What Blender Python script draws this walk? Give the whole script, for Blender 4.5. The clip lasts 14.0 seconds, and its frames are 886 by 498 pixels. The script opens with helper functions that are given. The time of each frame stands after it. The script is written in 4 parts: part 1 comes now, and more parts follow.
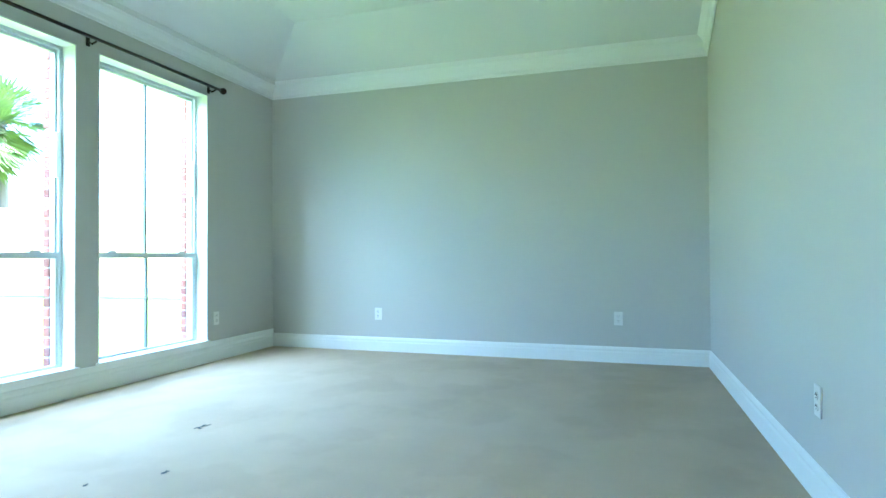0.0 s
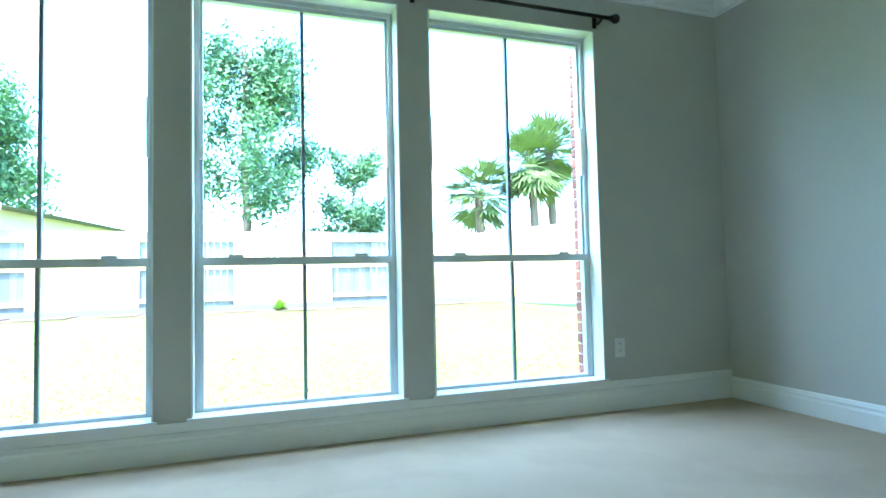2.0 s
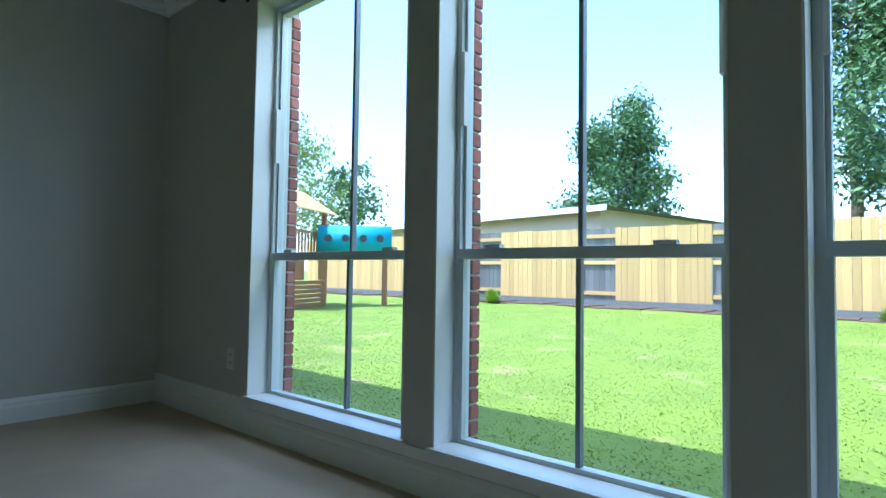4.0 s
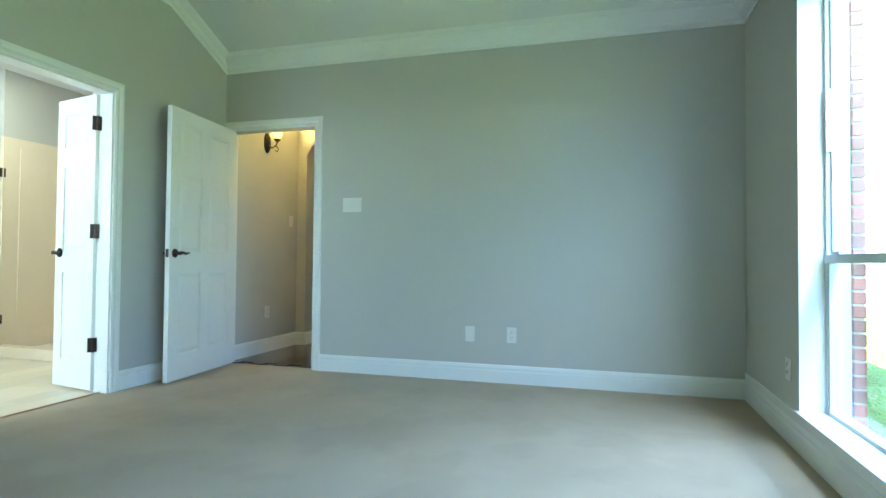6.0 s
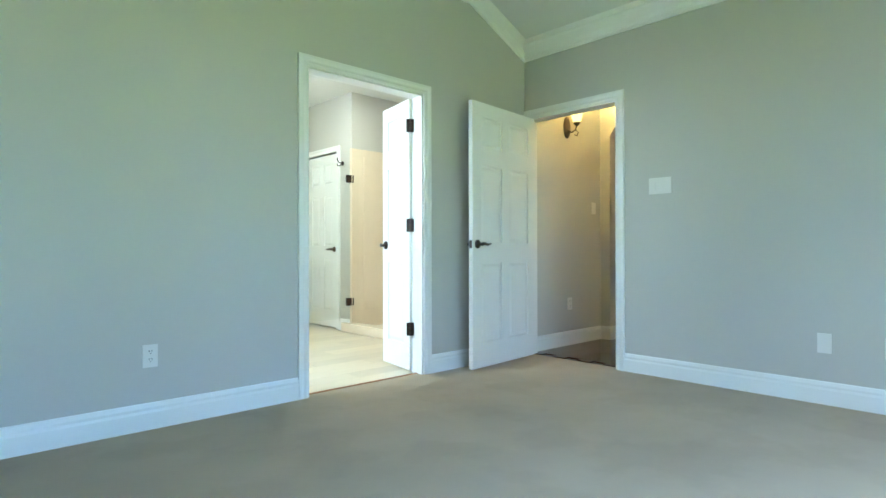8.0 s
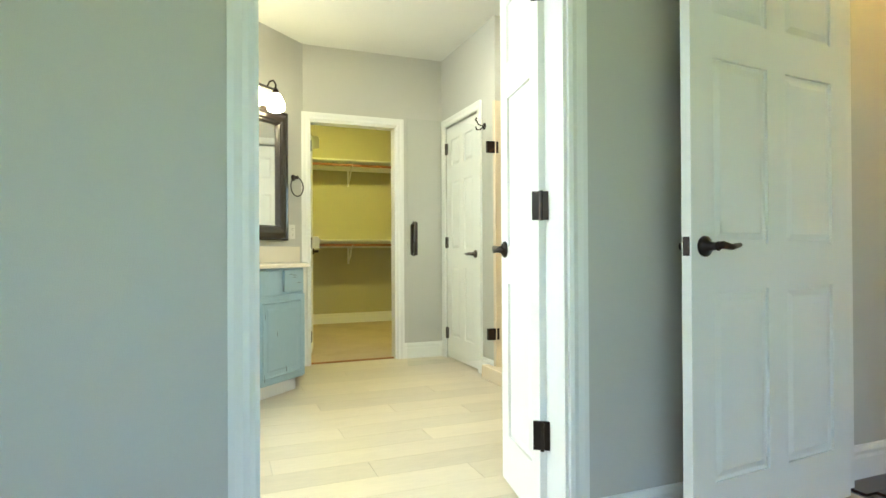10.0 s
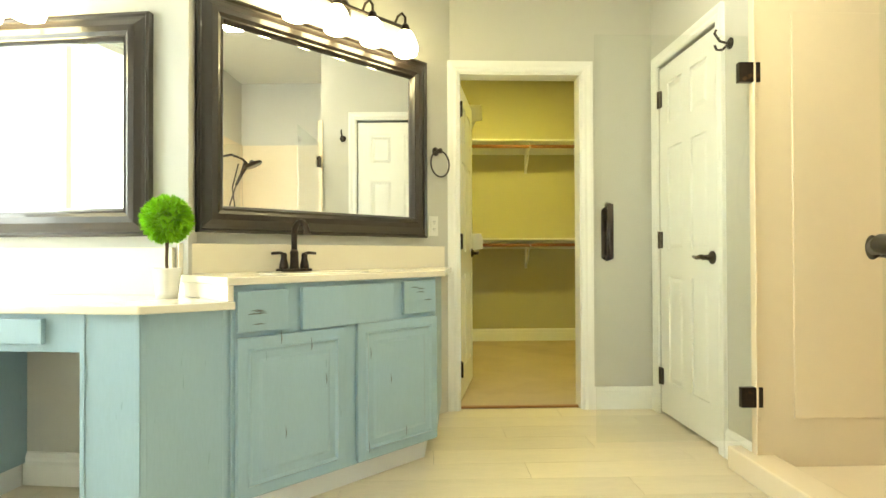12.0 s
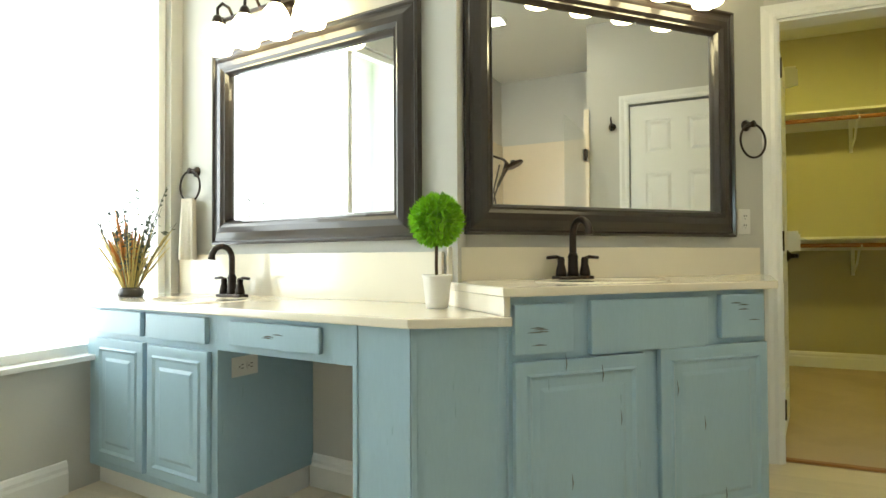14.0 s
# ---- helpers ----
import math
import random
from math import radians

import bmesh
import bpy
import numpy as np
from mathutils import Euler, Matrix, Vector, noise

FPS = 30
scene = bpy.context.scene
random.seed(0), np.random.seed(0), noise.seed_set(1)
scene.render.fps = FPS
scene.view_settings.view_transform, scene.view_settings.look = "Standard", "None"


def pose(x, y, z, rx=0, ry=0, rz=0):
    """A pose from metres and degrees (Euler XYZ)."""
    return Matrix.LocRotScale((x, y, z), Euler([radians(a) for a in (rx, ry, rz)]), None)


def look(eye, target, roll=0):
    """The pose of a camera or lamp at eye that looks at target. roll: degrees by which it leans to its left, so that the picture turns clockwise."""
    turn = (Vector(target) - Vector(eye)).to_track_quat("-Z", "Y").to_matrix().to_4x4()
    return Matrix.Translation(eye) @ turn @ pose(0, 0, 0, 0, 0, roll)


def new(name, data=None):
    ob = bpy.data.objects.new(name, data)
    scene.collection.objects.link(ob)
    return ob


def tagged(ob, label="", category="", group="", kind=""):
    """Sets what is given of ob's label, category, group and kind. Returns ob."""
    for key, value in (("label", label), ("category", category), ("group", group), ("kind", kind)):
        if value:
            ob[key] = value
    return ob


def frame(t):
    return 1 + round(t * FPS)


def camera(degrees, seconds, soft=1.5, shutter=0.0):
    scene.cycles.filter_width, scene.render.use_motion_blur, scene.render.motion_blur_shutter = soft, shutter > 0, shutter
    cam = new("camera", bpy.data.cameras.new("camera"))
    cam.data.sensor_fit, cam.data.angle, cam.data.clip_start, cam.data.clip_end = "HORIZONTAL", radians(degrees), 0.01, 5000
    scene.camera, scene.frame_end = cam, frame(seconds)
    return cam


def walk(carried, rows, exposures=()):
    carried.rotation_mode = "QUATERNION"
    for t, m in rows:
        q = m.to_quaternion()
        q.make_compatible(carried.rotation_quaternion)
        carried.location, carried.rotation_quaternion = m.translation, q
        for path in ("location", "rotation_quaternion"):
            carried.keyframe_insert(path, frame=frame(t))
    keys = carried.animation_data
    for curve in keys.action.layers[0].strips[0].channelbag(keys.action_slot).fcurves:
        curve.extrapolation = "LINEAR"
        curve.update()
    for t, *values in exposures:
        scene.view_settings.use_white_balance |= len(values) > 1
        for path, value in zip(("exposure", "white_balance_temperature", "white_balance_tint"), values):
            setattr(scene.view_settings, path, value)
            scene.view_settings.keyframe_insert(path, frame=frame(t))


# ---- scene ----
cam = camera(76.0, 14.0)
PATH = [
    (0, (0.602, 0.695, 0.915), (2.51, 1.293, 0.941), -0.3),
    (0.5, (1.191, 0.744, 0.88), (2.909, 1.768, 0.914), -1.1),
    (1, (1.745, 0.857, 0.885), (3.128, 2.301, 0.927), -1.1),
    (1.5, (2.223, 1.024, 0.86), (3.215, 2.759, 0.927), -1.2),
    (2, (2.663, 1.185, 0.837), (3.319, 3.072, 0.932), -1.3),
    (2.2, (2.914, 1.188, 0.831), (3.371, 3.133, 0.925), -1.2),
    (4.3, (3.939, 2.675, 0.862), (2.371, 3.913, 0.945), 0.5),
    (4.5, (4.007, 2.756, 0.864), (2.273, 3.75, 0.937), -0.0),
    (5, (4.112, 2.922, 0.884), (2.153, 3.32, 0.945), 0.0),
    (5.5, (4.188, 3.073, 0.895), (2.193, 2.941, 0.949), 0.4),
    (6, (4.251, 3.242, 0.904), (2.331, 2.684, 0.951), 0.5),
    (6.5, (4.223, 3.392, 0.952), (2.481, 2.41, 0.976), 0.3),
    (7, (4.323, 3.438, 0.962), (2.717, 2.245, 0.981), 0.1),
    (7.5, (4.27, 3.389, 0.929), (2.767, 2.069, 0.946), 0.0),
    (8, (3.91, 3.132, 0.905), (2.544, 1.671, 0.911), -0.1),
    (8.5, (3.485, 2.76, 0.942), (2.221, 1.21, 0.938), -0.1),
    (9, (3.015, 2.353, 0.947), (1.953, 0.659, 0.94), -0.5),
    (9.2, (2.828, 2.173, 0.946), (1.824, 0.443, 0.941), -0.6),
    (11.3, (1.744, 0.635, 0.934), (1.401, -1.331, 0.955), 0.1),
    (11.5, (1.735, 0.485, 0.934), (1.424, -1.486, 0.953), -0.1),
    (12, (1.731, 0.159, 0.942), (1.663, -1.84, 0.962), -0.2),
    (12.5, (1.747, -0.093, 0.959), (1.816, -2.092, 0.974), -0.2),
    (13, (1.824, -0.222, 0.955), (2.114, -2.201, 0.979), -0.4),
    (13.5, (1.898, -0.252, 0.944), (2.493, -2.161, 0.979), -0.4),
    (14, (1.931, -0.256, 0.949), (2.71, -2.097, 0.983), -0.3),
]
EXPOSURES = [(0, 4.75, 4750, -5), (2.2, 3.7, 4850, -5), (4.3, 2.05, 5050, 2), (4.9, 2.35, 5050, 0), (5.5, 3.55, 4700, -4), (5.9, 4.0, 4950, -4), (7, 4.35, 5100, -2), (9.2, 4.2, 5300, 3), (11.3, 4.2, 7000, -2), (12, 4.3, 6900, -1), (12.5, 4.15, 6850, -2), (13.2, 3.95, 6650, -1), (14, 3.45, 6300, 4)]
walk(cam, [(t, look(e, g, r)) for t, e, g, r in PATH], EXPOSURES)


# ---- world and light ----
world = bpy.data.worlds.new("sky")
scene.world = world
world.use_nodes = True
wn = world.node_tree.nodes
sky = wn.new("ShaderNodeTexSky")
sky.sky_type, sky.sun_disc = "NISHITA", False
sky.sun_elevation, sky.sun_rotation = radians(67), radians(227)
wn["Background"].inputs["Strength"].default_value = 0.15
world.node_tree.links.new(sky.outputs["Color"], wn["Background"].inputs["Color"])
sun = new("sun", bpy.data.lights.new("sun", "SUN"))
sun.data.energy, sun.data.angle, sun.data.color = 2.1, radians(0.5), (1.0, 0.95, 0.86)
sun.matrix_basis = look((-2, 0, 20), (0.9, 2.7, 10.5))


def lamp(name, at, watts, size, color):
    data = bpy.data.lights.new(name, "POINT")
    data.energy, data.color, data.shadow_soft_size = watts, color, size
    ob = new(name, data)
    ob.matrix_basis = Matrix.Translation(at)
    return ob


def area_lamp(name, at, target, sx, sy, watts, color):
    data = bpy.data.lights.new(name, "AREA")
    data.shape, data.size, data.size_y, data.energy, data.color = "RECTANGLE", sx, sy, watts, color
    ob = new(name, data)
    ob.matrix_basis = look(at, target)
    return ob


# stands in for the open sky's light through the three bedroom windows
area_lamp("window_skylight", (2.9, 4.85, 2.9), (2.9, 2.6, 0.6), 3.7, 0.5, 15.0, (0.93, 0.98, 1.0))

# ---- materials ----
def mat(name, color, rough=0.5, metal=0.0, vary=0.06, grain=40.0, stain=1.5, bump=0.0, bump_scale=200.0, spread=0.0,
        color2=None, mask_scale=None, mask_at=0.6, stretch=(1, 1, 1), coat=0.0, spec=0.5):
    """A painted or natural surface with variation at two scales, and bump."""
    m = bpy.data.materials.new(name)
    m.use_nodes = True
    nt = m.node_tree
    n, l = nt.nodes, nt.links
    b = n["Principled BSDF"]
    b.inputs["Roughness"].default_value, b.inputs["Metallic"].default_value = rough, metal
    b.inputs["Coat Weight"].default_value = coat
    b.inputs["Specular IOR Level"].default_value = spec
    tc = n.new("ShaderNodeTexCoord")
    mp = n.new("ShaderNodeMapping")
    mp.inputs["Scale"].default_value = stretch
    l.new(tc.outputs["Object"], mp.inputs["Vector"])

    def tex(scale, detail=4):
        t = n.new("ShaderNodeTexNoise")
        t.inputs["Scale"].default_value, t.inputs["Detail"].default_value = scale, detail
        l.new(mp.outputs["Vector"], t.inputs["Vector"])
        return t.outputs["Fac"]

    def math_node(op, a, c):
        k = n.new("ShaderNodeMath")
        k.operation = op
        for i, v in enumerate((a, c)):
            if isinstance(v, (int, float)):
                k.inputs[i].default_value = v
            else:
                l.new(v, k.inputs[i])
        return k.outputs[0]

    big, fine = tex(stain), tex(grain)
    f = math_node("ADD", math_node("MULTIPLY", math_node("SUBTRACT", big, 0.5), 2 * vary), math_node("MULTIPLY", math_node("SUBTRACT", fine, 0.5), 2 * vary))
    if spread:
        oi = n.new("ShaderNodeObjectInfo")
        f = math_node("ADD", f, math_node("MULTIPLY", math_node("SUBTRACT", oi.outputs["Random"], 0.5), 2 * spread))
    f = math_node("ADD", f, 1.0)
    base = n.new("ShaderNodeVectorMath")
    base.operation = "SCALE"
    src = None
    if color2:
        mix = n.new("ShaderNodeMix")
        mix.data_type = "RGBA"
        ramp = n.new("ShaderNodeMapRange")
        ramp.inputs["From Min"].default_value, ramp.inputs["From Max"].default_value = mask_at, mask_at + 0.08
        l.new(tex(mask_scale or 6, 6), ramp.inputs["Value"])
        l.new(ramp.outputs["Result"], mix.inputs["Factor"])
        mix.inputs["A"].default_value, mix.inputs["B"].default_value = (*color, 1), (*color2, 1)
        l.new(mix.outputs["Result"], base.inputs[0])
    else:
        base.inputs[0].default_value = color
    l.new(f, base.inputs["Scale"])
    l.new(base.outputs["Vector"], b.inputs["Base Color"])
    if bump:
        bp = n.new("ShaderNodeBump")
        bp.inputs["Strength"].default_value, bp.inputs["Distance"].default_value = bump, 0.01
        l.new(tex(bump_scale), bp.inputs["Height"])
        l.new(bp.outputs["Normal"], b.inputs["Normal"])
    return m


def glow(name, color, strength):
    m = bpy.data.materials.new(name)
    m.use_nodes = True
    b = m.node_tree.nodes["Principled BSDF"]
    b.inputs["Base Color"].default_value = (0.8, 0.78, 0.72, 1)
    b.inputs["Emission Color"].default_value, b.inputs["Emission Strength"].default_value = (*color, 1), strength
    return m


def glass(name, tint=(1, 1, 1), rough=0.0):
    m = bpy.data.materials.new(name)
    m.use_nodes = True
    nt = m.node_tree
    n, l = nt.nodes, nt.links
    out = n["Material Output"]
    clear, gloss, mix, fr = n.new("ShaderNodeBsdfTransparent"), n.new("ShaderNodeBsdfGlossy"), n.new("ShaderNodeMixShader"), n.new("ShaderNodeLayerWeight")
    clear.inputs["Color"].default_value = (*tint, 1)
    gloss.inputs["Roughness"].default_value = rough
    fr.inputs["Blend"].default_value = 0.5
    power, scaled = n.new("ShaderNodeMath"), n.new("ShaderNodeMath")
    power.operation, scaled.operation = "POWER", "MULTIPLY_ADD"
    power.inputs[1].default_value, scaled.inputs[1].default_value, scaled.inputs[2].default_value = 4.0, 0.7, 0.035
    l.new(fr.outputs["Facing"], power.inputs[0])
    l.new(power.outputs[0], scaled.inputs[0])
    l.new(scaled.outputs[0], mix.inputs[0])
    l.new(clear.outputs[0], mix.inputs[1])
    l.new(gloss.outputs[0], mix.inputs[2])
    l.new(mix.outputs[0], out.inputs["Surface"])
    return m


WALL = mat("wall_paint", (0.52, 0.51, 0.465), 0.62, vary=0.015, grain=300, stain=0.7, bump=0.12, bump_scale=350)
CEIL = mat("ceiling_paint", (0.72, 0.72, 0.68), 0.8, vary=0.02, grain=250, bump=0.2, bump_scale=180)
TRIM = mat("trim_paint", (0.80, 0.80, 0.77), 0.35, vary=0.015, grain=60, bump=0.03)
DOORW = mat("door_paint", (0.80, 0.80, 0.77), 0.38, vary=0.015, grain=60, stretch=(6, 6, 1), bump=0.05, bump_scale=60)
CARPET = mat("carpet", (0.58, 0.475, 0.345), 0.95, vary=0.15, grain=420, stain=1.8, bump=0.9, bump_scale=330, color2=(0.545, 0.443, 0.32), mask_scale=2.2, mask_at=0.5, spec=0.1)
VINYL = mat("window_vinyl", (0.62, 0.66, 0.66), 0.4, vary=0.02)
MUNTIN = mat("muntin_metal", (0.22, 0.25, 0.26), 0.4, vary=0.03)
BRONZE = mat("oiled_bronze", (0.035, 0.026, 0.022), 0.32, metal=0.75, vary=0.2, grain=60, color2=(0.09, 0.05, 0.03), mask_scale=30, mask_at=0.62)
DARKWOOD = mat("dark_hall_wood", (0.055, 0.026, 0.016), 0.22, vary=0.2, grain=30, stretch=(1, 10, 10), spread=0.3, coat=0.3)
PLANK = mat("pale_plank", (0.67, 0.59, 0.45), 0.30, vary=0.09, grain=14, stain=3, stretch=(1, 9, 9), spread=0.10, bump=0.06, bump_scale=30)
GROUT = mat("floor_joint", (0.40, 0.35, 0.28), 0.7)
THRESH = mat("threshold_wood", (0.36, 0.17, 0.07), 0.4, vary=0.15, stretch=(2, 20, 20))
CREAM = mat("shower_acrylic", (0.76, 0.66, 0.50), 0.25, vary=0.02, grain=20)
BLUE = mat("distressed_blue_paint", (0.32, 0.455, 0.54), 0.42, vary=0.05, grain=30, stain=2.5, color2=(0.20, 0.31, 0.35), mask_scale=9, mask_at=0.70, stretch=(5, 5, 0.9), bump=0.08, bump_scale=40)
SCUFF = mat("bare_scuff", (0.13, 0.14, 0.135), 0.7, vary=0.2)
MARBLE = mat("cultured_marble", (0.80, 0.735, 0.60), 0.16, vary=0.025, grain=8, stain=1.2, coat=0.4)
FRAME = mat("mirror_frame_wood", (0.022, 0.015, 0.012), 0.30, vary=0.15, grain=60, coat=0.5)
PLATE = mat("switch_plastic", (0.74, 0.73, 0.69), 0.35, vary=0.01)
SLOT = mat("socket_dark", (0.05, 0.05, 0.05), 0.5)
POT = mat("pot_ceramic", (0.80, 0.78, 0.73), 0.4, vary=0.02)
LEAF = mat("topiary_green", (0.25, 0.54, 0.018), 0.5, vary=0.35, grain=90, stain=25)
STEM = mat("stem_brown", (0.09, 0.05, 0.025), 0.8)
TOWEL = mat("cream_towel", (0.74, 0.68, 0.56), 0.95, vary=0.06, grain=300, bump=0.8, bump_scale=300)
CLOSET = mat("closet_paint", (0.47, 0.44, 0.27), 0.65, vary=0.02, grain=200, bump=0.1)
ROD = mat("closet_rod_wood", (0.28, 0.11, 0.045), 0.45, vary=0.15, stretch=(1, 9, 9))
BRICK = mat("red_brick", (0.30, 0.10, 0.075), 0.85, vary=0.2, grain=70, spread=0.35, bump=0.4, bump_scale=90)
MORTAR = mat("mortar", (0.50, 0.47, 0.43), 0.9, vary=0.1)
GRASS = mat("grass", (0.17, 0.235, 0.018), 0.8, vary=0.38, grain=45, stain=1.1, color2=(0.30, 0.27, 0.09), mask_scale=1.6, mask_at=0.60, bump=0.8, bump_scale=60)
BLADE = mat("grass_blade", (0.24, 0.34, 0.03), 0.6, vary=0.3, grain=3, stain=0.7)
MULCH = mat("mulch", (0.10, 0.065, 0.045), 0.95, vary=0.3, grain=30, bump=1.0, bump_scale=40)
CEDAR = mat("new_cedar", (0.64, 0.41, 0.16), 0.75, vary=0.1, grain=20, stretch=(8, 8, 1), spread=0.14)
GREYWOOD = mat("weathered_wood", (0.17, 0.165, 0.16), 0.85, vary=0.15, grain=20, stretch=(8, 8, 1), spread=0.2)
REDCEDAR = mat("playset_cedar", (0.36, 0.16, 0.075), 0.7, vary=0.15, grain=20, stretch=(2, 2, 2))
STUCCO = mat("neighbour_wall", (0.58, 0.47, 0.39), 0.85, vary=0.05)
SHINGLE = mat("roof_shingle", (0.12, 0.12, 0.13), 0.9, vary=0.2, grain=12)
TARP = mat("teal_canvas", (0.05, 0.33, 0.42), 0.7, vary=0.06)
BARK = mat("bark", (0.16, 0.12, 0.09), 0.9, vary=0.25, grain=20, stretch=(3, 3, 1), bump=0.6, bump_scale=30)
FOLIAGE = mat("tree_leaves", (0.08, 0.15, 0.045), 0.6, vary=0.35, grain=4, stain=0.6)
PALELEAF = mat("spring_leaves", (0.24, 0.32, 0.09), 0.6, vary=0.35, grain=4, stain=0.6)
PALM = mat("palm_leaves", (0.15, 0.19, 0.05), 0.6, vary=0.3, grain=4)
DRYLEAF = mat("dried_stalks", (0.58, 0.46, 0.16), 0.8, vary=0.3, grain=40)
DRYRED = mat("dried_russet", (0.50, 0.20, 0.05), 0.8, vary=0.3, grain=40)
EUCA = mat("eucalyptus_leaves", (0.10, 0.12, 0.09), 0.7, vary=0.3, grain=40)
CABWOOD = mat("kitchen_cabinet_wood", (0.55, 0.36, 0.16), 0.4, vary=0.1, stretch=(8, 8, 1))
STONE = mat("kitchen_counter", (0.20, 0.11, 0.06), 0.25, vary=0.2)
GLASS = glass("window_glass")
SHOWERGLASS = glass("shower_glass", (0.972, 0.985, 0.977))
MIRROR = mat("mirror_silver", (0.92, 0.93, 0.92), 0.004, metal=1.0, vary=0.0)
SHADEGLASS = glow("lit_frosted_glass", (1.0, 0.83, 0.46), 1.6)
AMBERGLASS = glow("lit_amber_glass", (1.0, 0.55, 0.10), 0.22)
CANGLOW = glow("lit_can_lens", (1.0, 0.93, 0.80), 1.5)
# emission for the white panel that replaces daylight at the bathroom window
DAYGLOW = glow("glowing_day_backdrop", (0.93, 0.97, 1.0), 0.58)


# ---- building tools ----
def box(bm, x0, x1, y0, y1, z0, z1, m=None):
    vs = [bm.verts.new(v) for v in ((x0, y0, z0), (x1, y0, z0), (x1, y1, z0), (x0, y1, z0), (x0, y0, z1), (x1, y0, z1), (x1, y1, z1), (x0, y1, z1))]
    if m is not None:
        for v in vs:
            v.co = m @ v.co
    for f in ((3, 2, 1, 0), (4, 5, 6, 7), (0, 1, 5, 4), (1, 2, 6, 5), (2, 3, 7, 6), (3, 0, 4, 7)):
        bm.faces.new([vs[i] for i in f])
    return vs


def bevel(bm, w=0.003, seg=2):
    bmesh.ops.recalc_face_normals(bm, faces=bm.faces)
    bmesh.ops.bevel(bm, geom=bm.edges[:], offset=w, segments=seg, affect="EDGES", profile=0.7, clamp_overlap=True)
    return bm


def finish(name, bm, material, smooth=False):
    bmesh.ops.recalc_face_normals(bm, faces=bm.faces)
    me = bpy.data.meshes.new(name)
    bm.to_mesh(me)
    bm.free()
    me.materials.append(material)
    if smooth:
        for p in me.polygons:
            p.use_smooth = True
    return me


def part(name, bm, material, parent, label="", smooth=False):
    ob = new(name, finish(name, bm, material, smooth))
    ob.parent = parent
    if label:
        tagged(ob, label)
    return ob


def thing(name, label, category, m=None, group="", kind=""):
    ob = new(name)
    ob.empty_display_size = 0.1
    if m is not None:
        ob.matrix_basis = m
    return tagged(ob, label, category, group, kind)


def solid(name, bm, material, label, category, kind="", smooth=False, m=None):
    ob = new(name, finish(name, bm, material, smooth))
    if m is not None:
        ob.matrix_basis = m
    return tagged(ob, label, category, "", kind)


def boxes(*rows, m=None):
    bm = bmesh.new()
    for r in rows:
        box(bm, *r, m=m)
    return bm


def bbox(*row, w=0.003, seg=2):
    return bevel(boxes(row), w, seg)


def tube(bm, pts, r, seg=12, cap=True):
    """A round tube along points; r is one radius or one for each point."""
    pts = [Vector(p) for p in pts]
    rs = r if isinstance(r, (list, tuple)) else [r] * len(pts)
    rings, up = [], None
    for i, p in enumerate(pts):
        d = (pts[min(i + 1, len(pts) - 1)] - pts[max(i - 1, 0)]).normalized()
        if up is None:
            up = d.orthogonal().normalized()
        up = (up - d * up.dot(d)).normalized()
        side = d.cross(up)
        rings.append([bm.verts.new(p + rs[i] * (math.cos(a) * up + math.sin(a) * side)) for a in (2 * math.pi * k / seg for k in range(seg))])
    for a, b in zip(rings, rings[1:]):
        for k in range(seg):
            bm.faces.new((a[k], a[(k + 1) % seg], b[(k + 1) % seg], b[k]))
    if cap:
        bm.faces.new(rings[0][::-1])
        bm.faces.new(rings[-1])
    return bm


def lathe(bm, profile, at=(0, 0, 0), seg=24, m=None):
    """A turned body: profile rows of (radius, height)."""
    m = m or Matrix.Identity(4)
    rings = [[bm.verts.new(m @ (Vector(at) + Vector((r * math.cos(a), r * math.sin(a), z)))) for a in (2 * math.pi * k / seg for k in range(seg))] for r, z in profile]
    for a, b in zip(rings, rings[1:]):
        for k in range(seg):
            bm.faces.new((a[k], a[(k + 1) % seg], b[(k + 1) % seg], b[k]))
    bm.faces.new(rings[0][::-1])
    bm.faces.new(rings[-1])
    return bm


def sweep(bm, pts, profile, c, flip=1):
    """A moulding along a flat polyline with mitred corners. profile rows (p, q): p along the normal in the line's plane, q along c."""
    pts, c = [Vector(p) for p in pts], Vector(c)
    rings = []
    for i, p in enumerate(pts):
        d1 = (p - pts[i - 1]).normalized() if i else None
        d2 = (pts[i + 1] - p).normalized() if i < len(pts) - 1 else None
        d1, d2 = d1 or d2, d2 or d1
        n1, n2 = flip * c.cross(d1), flip * c.cross(d2)
        n = (n1 + n2).normalized()
        n /= max(0.2, n.dot(n1))
        rings.append([bm.verts.new(p + a * n + b * c) for a, b in profile])
    for a, b in zip(rings, rings[1:]):
        for k in range(len(profile)):
            j = (k + 1) % len(profile)
            bm.faces.new((a[k], a[j], b[j], b[k]))
    bm.faces.new(rings[0])
    bm.faces.new(rings[-1][::-1])
    return bm


def prism(bm, poly, z0, z1, m=None):
    lo, hi = [bm.verts.new((x, y, z0)) for x, y in poly], [bm.verts.new((x, y, z1)) for x, y in poly]
    if m is not None:
        for v in lo + hi:
            v.co = m @ v.co
    bm.faces.new(lo[::-1])
    bm.faces.new(hi)
    for i in range(len(poly)):
        j = (i + 1) % len(poly)
        bm.faces.new((lo[i], lo[j], hi[j], hi[i]))
    return bm


